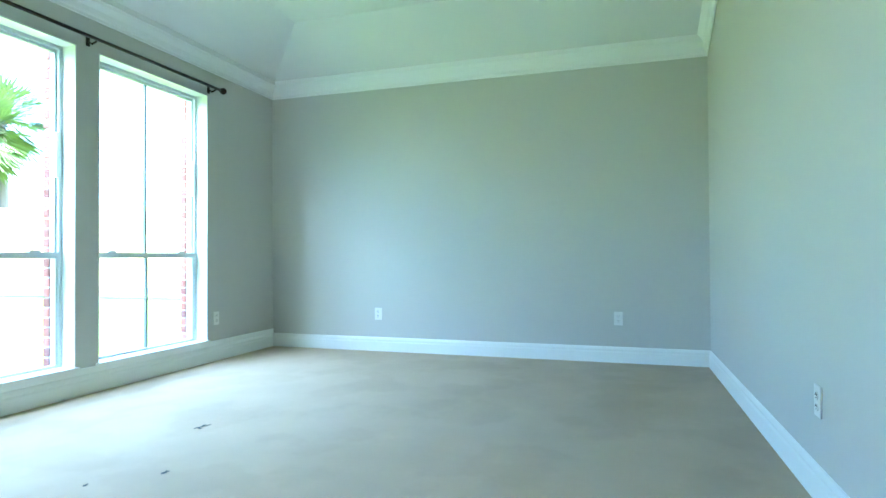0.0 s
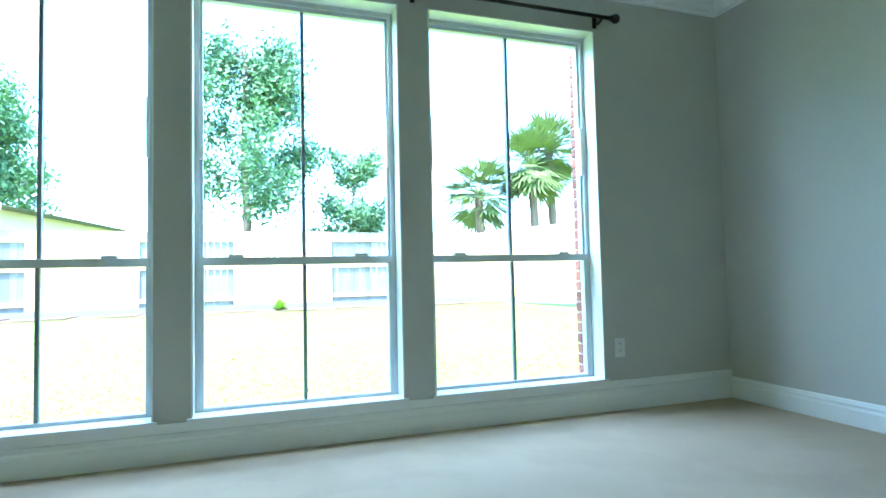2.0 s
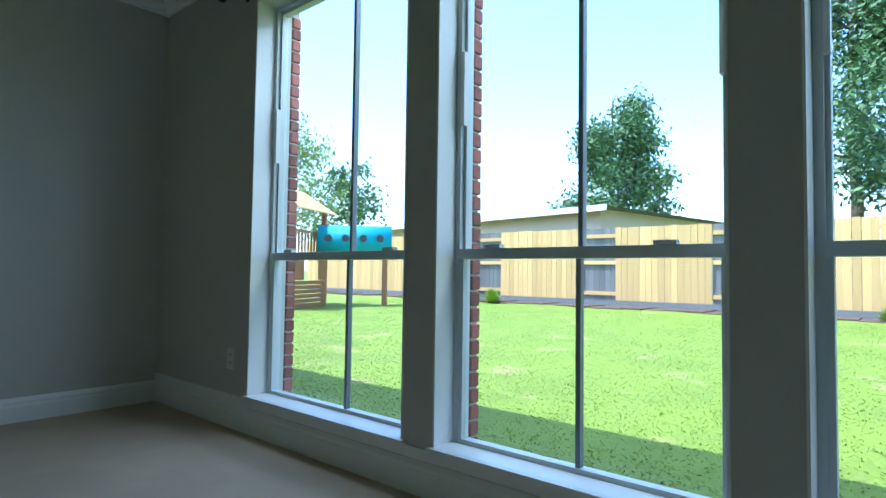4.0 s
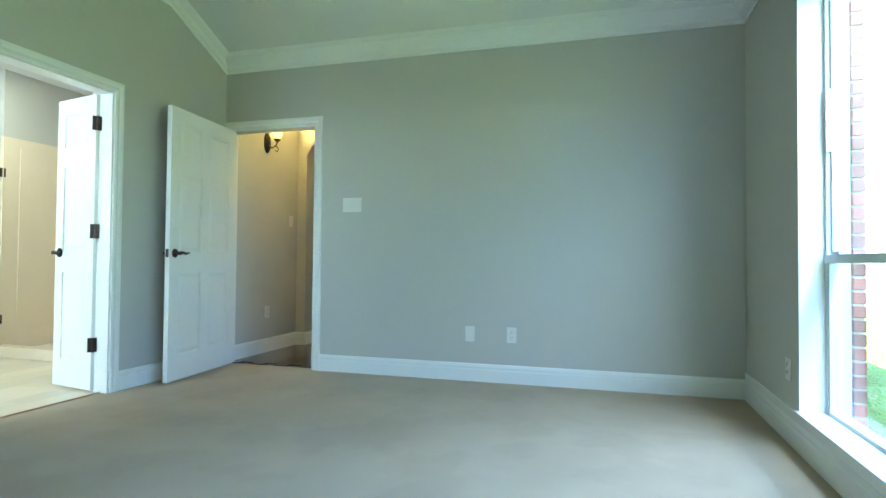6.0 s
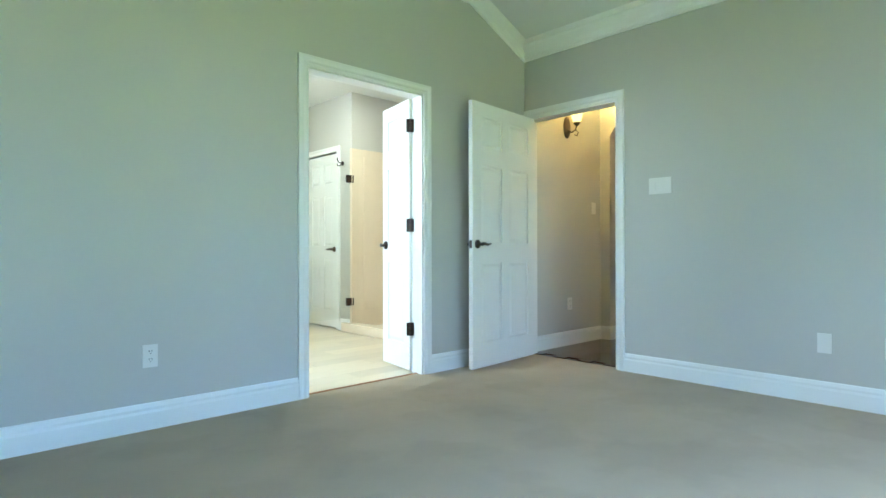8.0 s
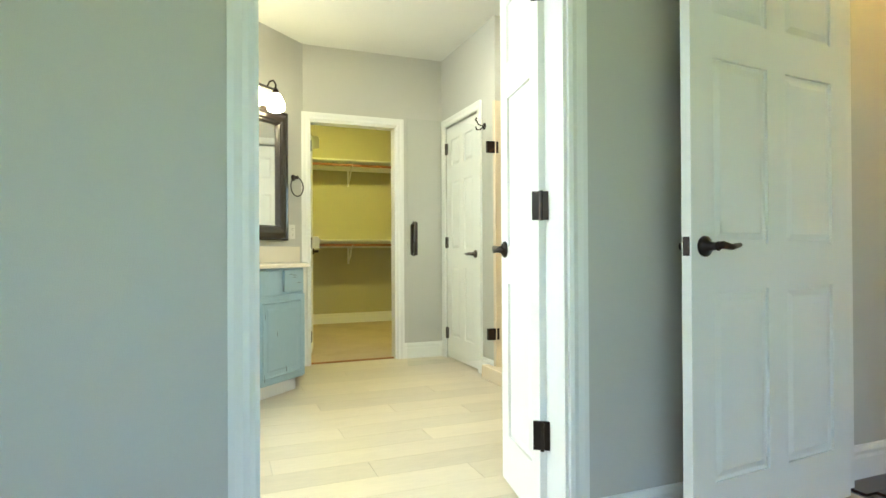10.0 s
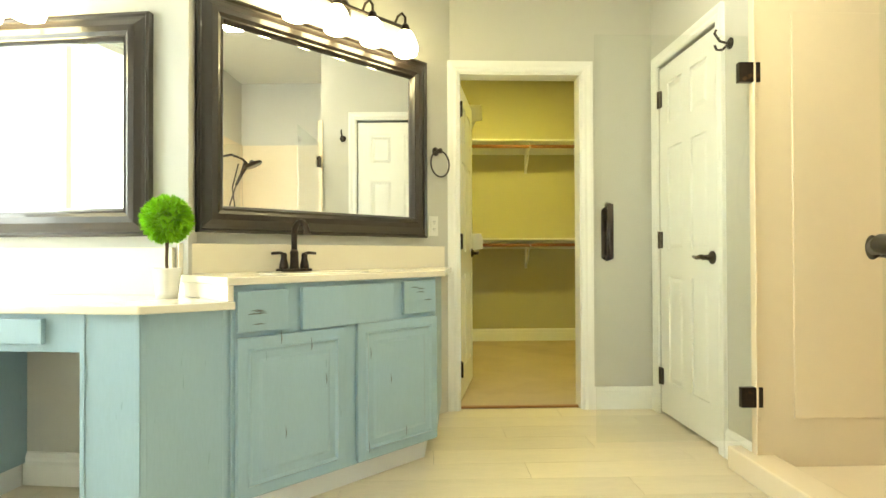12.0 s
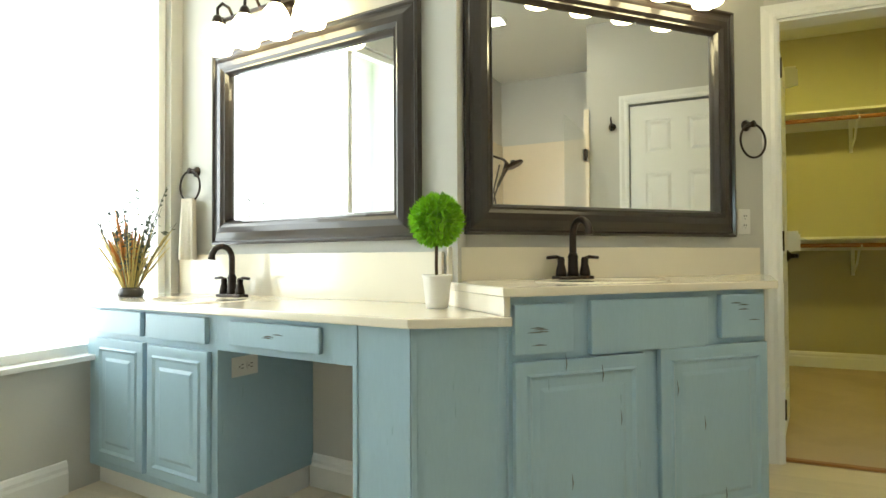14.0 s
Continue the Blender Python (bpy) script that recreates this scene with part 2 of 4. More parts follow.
def wall(name, axis, a0, a1, t0, t1, z0, z1, openings, material, label):
    """A wall along an axis, with thickness t0 to t1, and openings (a0, a1, z0, z1) through it."""
    As = sorted({a0, a1, *(o[0] for o in openings), *(o[1] for o in openings)})
    bm = bmesh.new()
    for p, q in zip(As, As[1:]):
        mid, cuts = (p + q) / 2, [(z0, z1)]
        for o in openings:
            if o[0] < mid < o[1]:
                cuts = [c for lo, hi in cuts for c in ((lo, min(hi, o[2])), (max(lo, o[3]), hi)) if c[1] - c[0] > 1e-4]
        for lo, hi in cuts:
            box(bm, p, q, t0, t1, lo, hi) if axis == "x" else box(bm, t0, t1, p, q, lo, hi)
    bmesh.ops.remove_doubles(bm, verts=bm.verts[:], dist=1e-5)
    return solid(name, bm, material, label, "wall", "structure")


BASE = [(0, 0), (0.016, 0), (0.016, 0.085), (0.012, 0.098), (0.013, 0.112), (0.006, 0.13), (0, 0.135)]
CROWN = [(0, -0.01), (0.010, -0.01), (0.014, 0.010), (0.030, 0.022), (0.045, 0.050), (0.078, 0.082), (0.088, 0.10), (0.096, 0.105), (0.096, 0.15), (0, 0.15)]
CASING = [(0, 0), (0, 0.012), (0.014, 0.017), (0.030, 0.014), (0.050, 0.019), (0.066, 0.019), (0.066, 0)]


def baseboard(pts, name="baseboard"):
    return solid(name, sweep(bmesh.new(), [(x, y, 0) for x, y in pts], BASE, (0, 0, 1)), TRIM, "white moulded baseboard along the wall", "baseboard", "structure")


def casing(a0, a1, top, axis, at, out):
    """Door casing round an opening a0..a1 on the plane axis = at, standing out in the direction out (+1 or -1)."""
    c = Vector((0, out, 0)) if axis == "y" else Vector((out, 0, 0))
    pts = [(a0, 0), (a0, top), (a1, top), (a1, 0)]
    pts = [Vector((a, at, z)) if axis == "y" else Vector((at, a, z)) for a, z in pts]
    middle = pts[0] - pts[3]
    bm = bmesh.new()
    flip = 1 if c.cross(pts[1] - pts[0]).dot(middle) > 0 else -1
    sweep(bm, pts, CASING, c, flip)
    return solid("door_trim", bm, TRIM, "white moulded door casing", "door trim", "structure")


def jamb(a0, a1, top, axis, t0, t1):
    """The lining inside a doorway."""
    th = 0.012
    rows = [(a0 - 0.004, a0 + th, t0, t1, 0, top), (a1 - th, a1 + 0.004, t0, t1, 0, top), (a0, a1, t0, t1, top - th, top + 0.004)]
    if axis == "x":
        rows = [(c, d, a, b, e, f) for a, b, c, d, e, f in rows]
    return solid("door_jamb", boxes(*rows), TRIM, "white painted door lining", "door frame", "structure")


def lever(parent, m, flip=1):
    bm = lathe(bmesh.new(), [(0.033, 0), (0.033, 0.006), (0.026, 0.012), (0.014, 0.02), (0.012, 0.045), (0.015, 0.05)], m=m @ pose(0, 0, 0, 90))
    tube(bm, [m @ Vector(v) for v in ((0, -0.045, 0), (flip * 0.02, -0.05, 0.004), (flip * 0.06, -0.05, -0.003), (flip * 0.105, -0.047, 0.004))], [0.011, 0.012, 0.010, 0.007])
    return part("lever_handle", bm, BRONZE, parent, "dark oiled-bronze lever handle", True)


def hinge(parent, m):
    bm = boxes((-0.03, 0.03, -0.004, 0.004, -0.048, 0.048), m=m)
    tube(bm, [m @ Vector((0, -0.008, -0.05)), m @ Vector((0, -0.008, 0.05))], 0.007, 8)
    return part("hinge", bm, BRONZE, parent, "dark bronze butt hinge")


def panel_door(name, label, w, h, m, cols=2, th=0.036):
    """A moulded panel door from x 0 (hinge) to w, y across its thickness, with raised panels on both faces."""
    d = thing(name, label, "door", m)
    st, mid = (0.105, 0.10) if cols == 2 else (0.085, 0)
    pw = (w - 2 * st - (cols - 1) * mid) / cols
    bands = [(0.20, 0.20 + 0.30 * h), (0.20 + 0.30 * h + 0.15, 0.20 + 0.30 * h + 0.15 + 0.29 * h), (h - 0.11 - 0.115 * h, h - 0.11)]
    bm = bmesh.new()
    cells = [(st + i * (pw + mid), st + i * (pw + mid) + pw, lo, hi) for i in range(cols) for lo, hi in bands]
    xs = sorted({0, w, *(c[0] for c in cells), *(c[1] for c in cells)})
    zs = sorted({0.012, h, *(c[2] for c in cells), *(c[3] for c in cells)})
    for x0, x1 in zip(xs, xs[1:]):
        for z0, z1 in zip(zs, zs[1:]):
            inset = any(c[0] <= x0 and x1 <= c[1] and c[2] <= z0 and z1 <= c[3] for c in cells)
            t = 0.010 if inset else 0.0
            box(bm, x0, x1, t, th - t, z0, z1)
    part("leaf", bm, DOORW, d)
    for x0, x1, z0, z1 in cells:
        bm = bmesh.new()
        for y0, y1 in ((0.010, 0.002), (th - 0.010, th - 0.002)):
            a = [bm.verts.new((x, y0, z)) for x, z in ((x0 + .012, z0 + .012), (x1 - .012, z0 + .012), (x1 - .012, z1 - .012), (x0 + .012, z1 - .012))]
            b = [bm.verts.new((x, y1, z)) for x, z in ((x0 + .034, z0 + .034), (x1 - .034, z0 + .034), (x1 - .034, z1 - .034), (x0 + .034, z1 - .034))]
            bm.faces.new(b)
            for k in range(4):
                bm.faces.new((a[k], a[(k + 1) % 4], b[(k + 1) % 4], b[k]))
        part("panel", bm, DOORW, d)
    return d


def plate(name, label, m, kind):
    """A wall plate in the plane y = 0 that faces -y: an outlet, a blank, or a wide one with switches."""
    w = {"outlet": 0.072, "blank": 0.072, "switches": 0.165}[kind]
    d = thing(name, label, {"switches": "light switch"}.get(kind, "outlet"), m)
    part("cover", bbox(-w / 2, w / 2, -0.006, 0, -0.058, 0.058, w=0.002), PLATE, d)
    if kind == "outlet":
        for z in (-0.021, 0.021):
            part("socket", lathe(bmesh.new(), [(0.0165, 0), (0.0165, 0.003)], seg=20, m=pose(0, -0.006, z, 90)), PLATE, d)
            part("slot", boxes((-0.008, -0.005, -0.0105, -0.008, z, z + 0.009), (0.005, 0.008, -0.0105, -0.008, z, z + 0.009), (-0.002, 0.002, -0.0105, -0.008, z - 0.010, z - 0.006)), SLOT, d)
    elif kind == "switches":
        for i in (-1, 0, 1):
            part("rocker", bbox(i * 0.046 - 0.0165, i * 0.046 + 0.0165, -0.010, -0.004, -0.033, 0.033, w=0.0015), PLATE, d)
    else:
        part("screw", lathe(bmesh.new(), [(0.003, 0), (0.003, 0.001)], seg=8, m=pose(0, -0.006, 0.042, 90)), PLATE, d)
    return d


# ---- the bedroom ----
X, Y = 5.685, 4.14
LOW, HIGH, RUN = 2.665, 2.985, 0.72
WINDOWS = ((1.10, 2.25), (2.415, 3.455), (3.63, 4.71))
SILL, HEAD, RAIL = 0.18, 2.335, 0.935
wall("wall_north", "x", -0.12, X + 0.12, Y, Y + 0.22, -0.25, 3.05, [(a, b, SILL, HEAD) for a, b in WINDOWS], WALL, "greige painted wall with three tall windows")
wall("wall_east", "y", -0.12, Y, X, X + 0.12, -0.25, 3.05, [], WALL, "plain greige painted bedroom wall")
wall("wall_south", "x", -0.12, X, -0.12, 0, -0.25, 3.05, [(1.18, 2.13, -0.1, 2.05)], WALL, "greige painted wall with a doorway to the bathroom")
wall("wall_west", "y", 0, Y, -0.12, 0, -0.25, 3.05, [(0.03, 0.885, -0.1, 2.05)], WALL, "greige painted wall with a doorway to the hall")
solid("floor", boxes((-0.06, X + 0.1, -0.06, Y + 0.1, -0.2, 0)), CARPET, "beige cut-pile carpet with vacuum marks", "carpet", "structure")
bm = bmesh.new()
lo = [bm.verts.new(v) for v in ((0, 0, LOW), (0, Y, LOW), (X, Y, LOW), (X, 0, LOW))]
hi = [bm.verts.new(v) for v in ((RUN, 0, HIGH), (RUN, Y - RUN, HIGH), (X - RUN, Y - RUN, HIGH), (X - RUN, 0, HIGH))]
bm.faces.new(hi)
for k in range(3):
    bm.faces.new((lo[k], lo[k + 1], hi[k + 1], hi[k]))
solid("ceiling", bm, CEIL, "pale ceiling with sloped borders", "ceiling", "structure")
solid("crown_molding", sweep(bmesh.new(), [(0, 0, 2.56), (0, Y, 2.56), (X, Y, 2.56), (X, 0, 2.56)], CROWN, (0, 0, 1), -1), TRIM, "white stepped crown moulding", "crown moulding", "structure")
solid("crown_molding", sweep(bmesh.new(), [(0, 0, 2.555), (RUN - 0.03, 0, 2.87), (X - RUN + 0.03, 0, 2.87), (X, 0, 2.555)], [(q, p) for p, q in CROWN], (0, 1, 0), -1), TRIM, "white crown moulding that follows the sloped ceiling", "crown moulding", "structure")
baseboard([(2.196, 0), (X, 0), (X, Y), (0, Y), (0, 0.951)])
baseboard([(0, 0), (0, 0.0), (1.114, 0)][1:])
solid("roof", boxes((-7, X + 0.6, -7.2, Y + 0.75, 3.1, 3.25)), SHINGLE, "house roof with an overhanging eave", "roof", "structure")
for a0, a1, top, axis, at, out in ((1.18, 2.13, 2.05, "y", 0, 1), (1.18, 2.13, 2.05, "y", -0.12, -1), (0.03, 0.885, 2.05, "x", 0, 1), (0.765, 1.52, 2.05, "y", -3.27, 1)):
    casing(a0, a1, top, axis, at, out)
jamb(1.18, 2.13, 2.05, "y", -0.12, 0)
jamb(0.03, 0.885, 2.05, "x", -0.12, 0)
solid("door_threshold", bbox(1.193, 2.117, -0.07, -0.05, 0, 0.006, w=0.002), THRESH, "reddish wooden threshold strip at the doorway", "threshold", "structure")

# windows, each with two sashes and a middle bar
for k, (a, b) in enumerate(WINDOWS):
    w = thing("window_%d" % (k + 1), "tall double-hung window with a slim middle bar", "window", kind="structure")
    y0, y1, mid = 4.25, 4.315, (1.755, 2.955, 4.172)[k]
    part("window_frame", boxes((a, a + 0.03, y0, y1, SILL, HEAD), (b - 0.03, b, y0, y1, SILL, HEAD), (a + 0.03, b - 0.03, y0, y1, HEAD - 0.03, HEAD), (a + 0.03, b - 0.03, y0, y1, SILL, SILL + 0.012)), VINYL, w)
    part("meeting_rail", bbox(a + 0.03, b - 0.03, y0 - 0.012, y1 - 0.02, RAIL - 0.02, RAIL + 0.02), VINYL, w, "grey meeting rail")
    part("lower_sash", boxes((a + 0.03, a + 0.047, y0 + 0.004, y1 - 0.02, SILL + 0.012, RAIL - 0.02), (b - 0.047, b - 0.03, y0 + 0.004, y1 - 0.02, SILL + 0.012, RAIL - 0.02), (a + 0.047, b - 0.047, y0 + 0.004, y1 - 0.02, SILL + 0.012, SILL + 0.03)), VINYL, w)
    part("upper_sash", boxes((a + 0.03, a + 0.044, y0 + 0.02, y1 - 0.004, RAIL + 0.02, HEAD - 0.03), (b - 0.044, b - 0.03, y0 + 0.02, y1 - 0.004, RAIL + 0.02, HEAD - 0.03), (a + 0.044, b - 0.044, y0 + 0.02, y1 - 0.004, HEAD - 0.05, HEAD - 0.03)), VINYL, w)
    part("middle_bar", boxes((mid - 0.009, mid + 0.009, y0 + 0.010, y1 - 0.03, SILL + 0.03, RAIL - 0.02), (mid - 0.009, mid + 0.009, y0 + 0.025, y1 - 0.012, RAIL + 0.02, HEAD - 0.05)), MUNTIN, w, "thin dark bar")
    for x in (a + 0.2, b - 0.2):
        part("sash_lock", bbox(x - 0.035, x + 0.035, y0 - 0.02, y0 + 0.012, RAIL + 0.02, RAIL + 0.034), VINYL, w)
    for x in (a + 0.031, b - 0.047):
        part("sash_balance", boxes((x, x + 0.016, y0 - 0.004, y0 + 0.02, 1.45, 1.75)), PLATE, w, "white balance cover")
    for x0, x1, z0, z1, y in ((a + 0.047, mid - 0.009, SILL + 0.03, RAIL - 0.02, y0 + 0.022), (mid + 0.009, b - 0.047, SILL + 0.03, RAIL - 0.02, y0 + 0.022), (a + 0.044, mid - 0.009, RAIL + 0.02, HEAD - 0.05, y0 + 0.04), (mid + 0.009, b - 0.044, RAIL + 0.02, HEAD - 0.05, y0 + 0.04)):
        p = part("pane", boxes((x0, x1, y, y + 0.004, z0, z1)), GLASS, w)
        p.visible_shadow = False
    part("window_sill", bevel(boxes((a - 0.02, b + 0.02, Y - 0.022, Y, SILL, SILL + 0.014), (a, b, Y, y0, SILL, SILL + 0.014))), TRIM, w, "glossy white sill board")
    part("reveal_lining", boxes((a - 0.002, a + 0.006, Y - 0.003, y0, SILL + 0.014, HEAD), (b - 0.006, b + 0.002, Y - 0.003, y0, SILL + 0.014, HEAD), (a + 0.006, b - 0.006, Y - 0.003, y0, HEAD - 0.006, HEAD + 0.002)), TRIM, w, "white lining of the window recess")
solid("trim", boxes((0.0, X, Y - 0.010, Y, 0.136, SILL - 0.001)), TRIM, "white trim board under the window sills", "trim", "structure")

# brick returns outside the windows
brick_mesh = finish("brick", bevel(boxes((0, 0.09, 0, 0.055, 0, 0.057)), 0.004, 1), BRICK)
veneer = wall("brick_wall", "x", -0.3, X + 0.3, 4.37, 4.415, -0.25, 3.08, [(a - 0.005, b + 0.005, SILL - 0.08, HEAD + 0.03) for a, b in WINDOWS], MORTAR, "red brick outer wall with pale mortar")
for a, b in WINDOWS:
    for x in (a - 0.083, b - 0.007):
        for i in range(33):
            o = new("brick", brick_mesh)
            o.location = (x + random.uniform(-0.002, 0.002), 4.366, SILL - 0.06 + i * 0.067)
            o.parent = veneer

# curtain rod
rod = thing("curtain_rod", "dark bronze curtain rod on brackets above the windows", "curtain rod")
part("pole", tube(bmesh.new(), [(0.90, 4.06, 2.395), (4.78, 4.06, 2.395)], 0.0125), BRONZE, rod, "", True)
for x, s in ((0.90, -1), (4.78, 1)):
    part("finial", lathe(bmesh.new(), [(0.010, 0), (0.019, 0.006), (0.014, 0.014), (0.026, 0.026), (0.030, 0.042), (0.024, 0.058), (0.006, 0.066)], m=pose(x, 4.06, 2.395, 0, 90 * s)), BRONZE, rod, "", True)
for x in (1.0, 2.30, 3.54, 4.72):
    part("bracket", tube(boxes((x - 0.012, x + 0.012, 4.132, Y, 2.355, 2.425)), [(x, 4.135, 2.39), (x, 4.10, 2.365), (x, 4.06, 2.378)], 0.007, 8), BRONZE, rod)

# outlets and switches
plate("outlet", "white outlet on the greige wall near the window", pose(4.82, Y, 0.375), "outlet")
plate("outlet", "white outlet low on the plain wall", pose(X, 2.95, 0.36, 0, 0, -90), "outlet")
plate("outlet", "white outlet low on the plain wall", pose(X, 0.72, 0.375, 0, 0, -90), "outlet")
plate("outlet", "white outlet low beside the bathroom doorway", pose(3.027, 0, 0.372, 0, 0, 180), "outlet")
plate("outlet", "white outlet low on the wall", pose(0, 2.55, 0.36, 0, 0, 90), "outlet")
plate("blank_cover", "blank white wall plate beside an outlet", pose(0, 2.228, 0.358, 0, 0, 90), "blank")
plate("outlet", "white outlet low on the wall by the window", pose(0.93, Y, 0.37), "outlet")
plate("light_switch", "white triple rocker switch beside the hall door", pose(0, 1.229, 1.368, 0, 0, 90), "switches")

# tufts of lint on the carpet
for x, y, r in ((3.15, 2.85, 0.055), (2.55, 2.55, 0.02), (2.35, 2.75, 0.012)):
    bm = bmesh.new()
    for k in range(9):
        a = random.uniform(0, 6.28)
        p = Vector((x + random.uniform(-r, r) * 0.8, y + random.uniform(-r, r) * 0.25, 0.003))
        tube(bm, [p, p + Vector((math.cos(a) * r * 0.3, math.sin(a) * r * 0.2, 0.004)), p + Vector((math.cos(a + 0.6) * r * 0.6, math.sin(a) * r * 0.3, 0.002))], 0.002, 5)
    solid("carpet_lint", bm, SCUFF, "small dark snag of lint on the carpet", "lint")

# bedroom door, open against the south wall
d = panel_door("bedroom_door", "white six-panel door standing open on the carpet", 0.855, 2.03, pose(0.012, 0.075, 0.004, 0, 0, 5.5))
lever(d, Matrix.Translation((0.795, 0.036, 0.95)) @ pose(0, 0, 0, 0, 0, 180), 1)
lever(d, Matrix.Translation((0.795, 0.0, 0.95)), -1)
part("latch_plate", boxes((0.8545, 0.857, 0.006, 0.030, 0.92, 0.98)), BRONZE, d, "dark bronze latch plate")
# narrow bathroom door, open into the bathroom
d = panel_door("bathroom_door", "narrow white panel door opened into the bathroom", 0.445, 2.03, pose(1.180, -0.108, 0.004, 0, 0, -101), cols=1)
lever(d, Matrix.Translation((0.39, 0.036, 0.945)) @ pose(0, 0, 0, 0, 0, 180), 1)
for z in (0.32, 1.09, 1.83):
    hinge(d, pose(-0.006, 0.030, z, 0, 0, 180 + 97 - 30))

# ---- the hall ----
wall("wall_hall_south", "x", -1.25, -0.12, -0.14, -0.02, 0, 2.75, [], WALL, "greige hall wall with a wall lamp")
wall("wall_hall_north", "x", -1.25, -0.12, 1.15, 1.27, 0, 2.75, [], WALL, "plain hall wall")
bm = boxes((-1.45, -1.25, -0.14, 0.09, 0, 2.75), (-1.45, -1.25, 1.02, 1.27, 0, 2.75))
N = 14
for i in range(N):
    y0, y1 = 0.09 + 0.93 * i / N, 0.09 + 0.93 * (i + 1) / N
    zz = [2.06 + 0.20 * math.sqrt(max(0, 1 - ((y - 0.555) / 0.465) ** 2)) for y in (y0, y1)]
    vs = [bm.verts.new(v) for v in ((-1.45, y0, zz[0]), (-1.25, y0, zz[0]), (-1.25, y1, zz[1]), (-1.45, y1, zz[1]), (-1.45, y0, 2.75), (-1.25, y0, 2.75), (-1.25, y1, 2.75), (-1.45, y1, 2.75))]
    for f in ((0, 1, 2, 3), (1, 2, 6, 5), (3, 0, 4, 7)):
        bm.faces.new([vs[j] for j in f])
bmesh.ops.remove_doubles(bm, verts=bm.verts[:], dist=1e-4)
solid("wall_arch", bm, WALL, "greige hall wall with an arched opening", "wall", "structure")
baseboard([(-1.45, 0.09), (-1.25, 0.09), (-1.25, -0.02), (-0.12, -0.02)])
solid("ceiling", boxes((-8, -0.12, -5.5, 3, 2.75, 2.8)), CEIL, "pale hall ceiling", "ceiling", "structure")
hall_floor = solid("floor", boxes((-8, -0.06, -5.5, 3, -0.2, -0.006)), DARKWOOD, "dark brown hardwood floor", "floor", "structure")
plate("outlet", "white outlet low on the hall wall", pose(-0.70, -0.02, 0.395, 0, 0, 180), "outlet")
plate("thermostat", "small white switch plate on the hall wall", pose(-1.12, -0.02, 1.33, 0, 0, 180), "blank")
s = thing("wall_lamp", "bronze wall lamp with a glowing amber glass shade", "lamp", pose(-0.66, -0.02, 2.10, 0, 0, 180))
part("back_plate", lathe(bmesh.new(), [(0.055, 0), (0.055, 0.008), (0.04, 0.016), (0.015, 0.02)], m=pose(0, 0, -0.02, 90) @ Matrix.Diagonal((1, 1.9, 1, 1))), BRONZE, s, "", True)
part("arm", tube(bmesh.new(), [(0, -0.015, -0.05), (0, -0.06, -0.075), (0, -0.10, -0.055), (0, -0.115, -0.02), (0, -0.115, 0.0)], 0.007), BRONZE, s, "", True)
part("curl", tube(bmesh.new(), [(0, -0.10, -0.055), (0, -0.13, -0.085), (0, -0.115, -0.115), (0, -0.09, -0.10)], 0.005), BRONZE, s, "", True)
part("cup", lathe(bmesh.new(), [(0.012, -0.02), (0.032, 0.0), (0.034, 0.012)], (0, -0.115, 0)), BRONZE, s, "", True)
part("shade", lathe(bmesh.new(), [(0.030, 0.012), (0.046, 0.05), (0.056, 0.10), (0.070, 0.135), (0.066, 0.135), (0.052, 0.10), (0.030, 0.03)], (0, -0.115, 0)), AMBERGLASS, s, "glowing amber glass shade", True)
lamp("hall_lamp", (-0.66, 0.095, 2.215), 6.0, 0.02, (1.0, 0.60, 0.16))
c = thing("recessed_light", "lit recessed kitchen ceiling light", "ceiling light", pose(-5.2, -1.75, 2.748))
part("ring", lathe(bmesh.new(), [(0.095, 0), (0.092, -0.008), (0.072, -0.008), (0.070, 0)]), TRIM, c, "", True)
part("lens", lathe(bmesh.new(), [(0.069, -0.006), (0.069, -0.002)]), CANGLOW, c, "glowing lens")
lamp("kitchen_lamp", (-4.2, -1.2, 2.6), 8, 0.1, (1.0, 0.92, 0.80))
# the kitchen beyond the arch
wall("wall_far", "y", -5.5, 3, -8.1, -8, 0, 2.75, [(-3.6, -2.95, 1.0, 1.85)], WALL, "far greige kitchen wall with a window", )
wall("wall_far_south", "x", -8, -1.45, -5.6, -5.5, 0, 2.75, [], WALL, "far greige wall")
wall("wall_far_north", "x", -8, -1.25, 3.0, 3.1, 0, 2.75, [], WALL, "far greige wall")
wall("wall_kitchen_side", "y", -5.5, -0.14, -1.45, -1.35, 0, 2.75, [], WALL, "plain greige wall")
wall("wall_kitchen_north", "y", 1.27, 3, -1.45, -1.35, 0, 2.75, [], WALL, "plain greige wall")
solid("breakfast_bar", boxes((-6.1, -6.0, -3.6, -1.0, 0, 0.99)), WALL, "greige half-height bar wall", "bar", "structure")
baseboard([(-6.0, -1.0), (-6.0, -3.6)])
solid("bar_top", bbox(-6.3, -5.92, -3.65, -0.95, 0.99, 1.03), STONE, "brown stone bar top", "countertop")
c = thing("wall_cabinet", "honey-coloured wooden kitchen wall cabinet", "cabinet", pose(-7.8, -2.55, 1.35))
part("body", bbox(-0.18, 0.16, -0.38, 0.9, 0, 0.72), CABWOOD, c)
part("cornice", bbox(-0.2, 0.2, -0.4, 0.92, 0.72, 0.80), CABWOOD, c)
for y in (-0.36, 0.06, 0.48):
    part("cabinet_door", bbox(0.162, 0.18, y, y + 0.4, 0.02, 0.70), CABWOOD, c)
w = thing("window_kitchen", "bright kitchen window", "window", kind="structure")
part("pane", boxes((-8.06, -8.05, -3.6, -2.95, 1.0, 1.85)), GLASS, w).visible_shadow = False
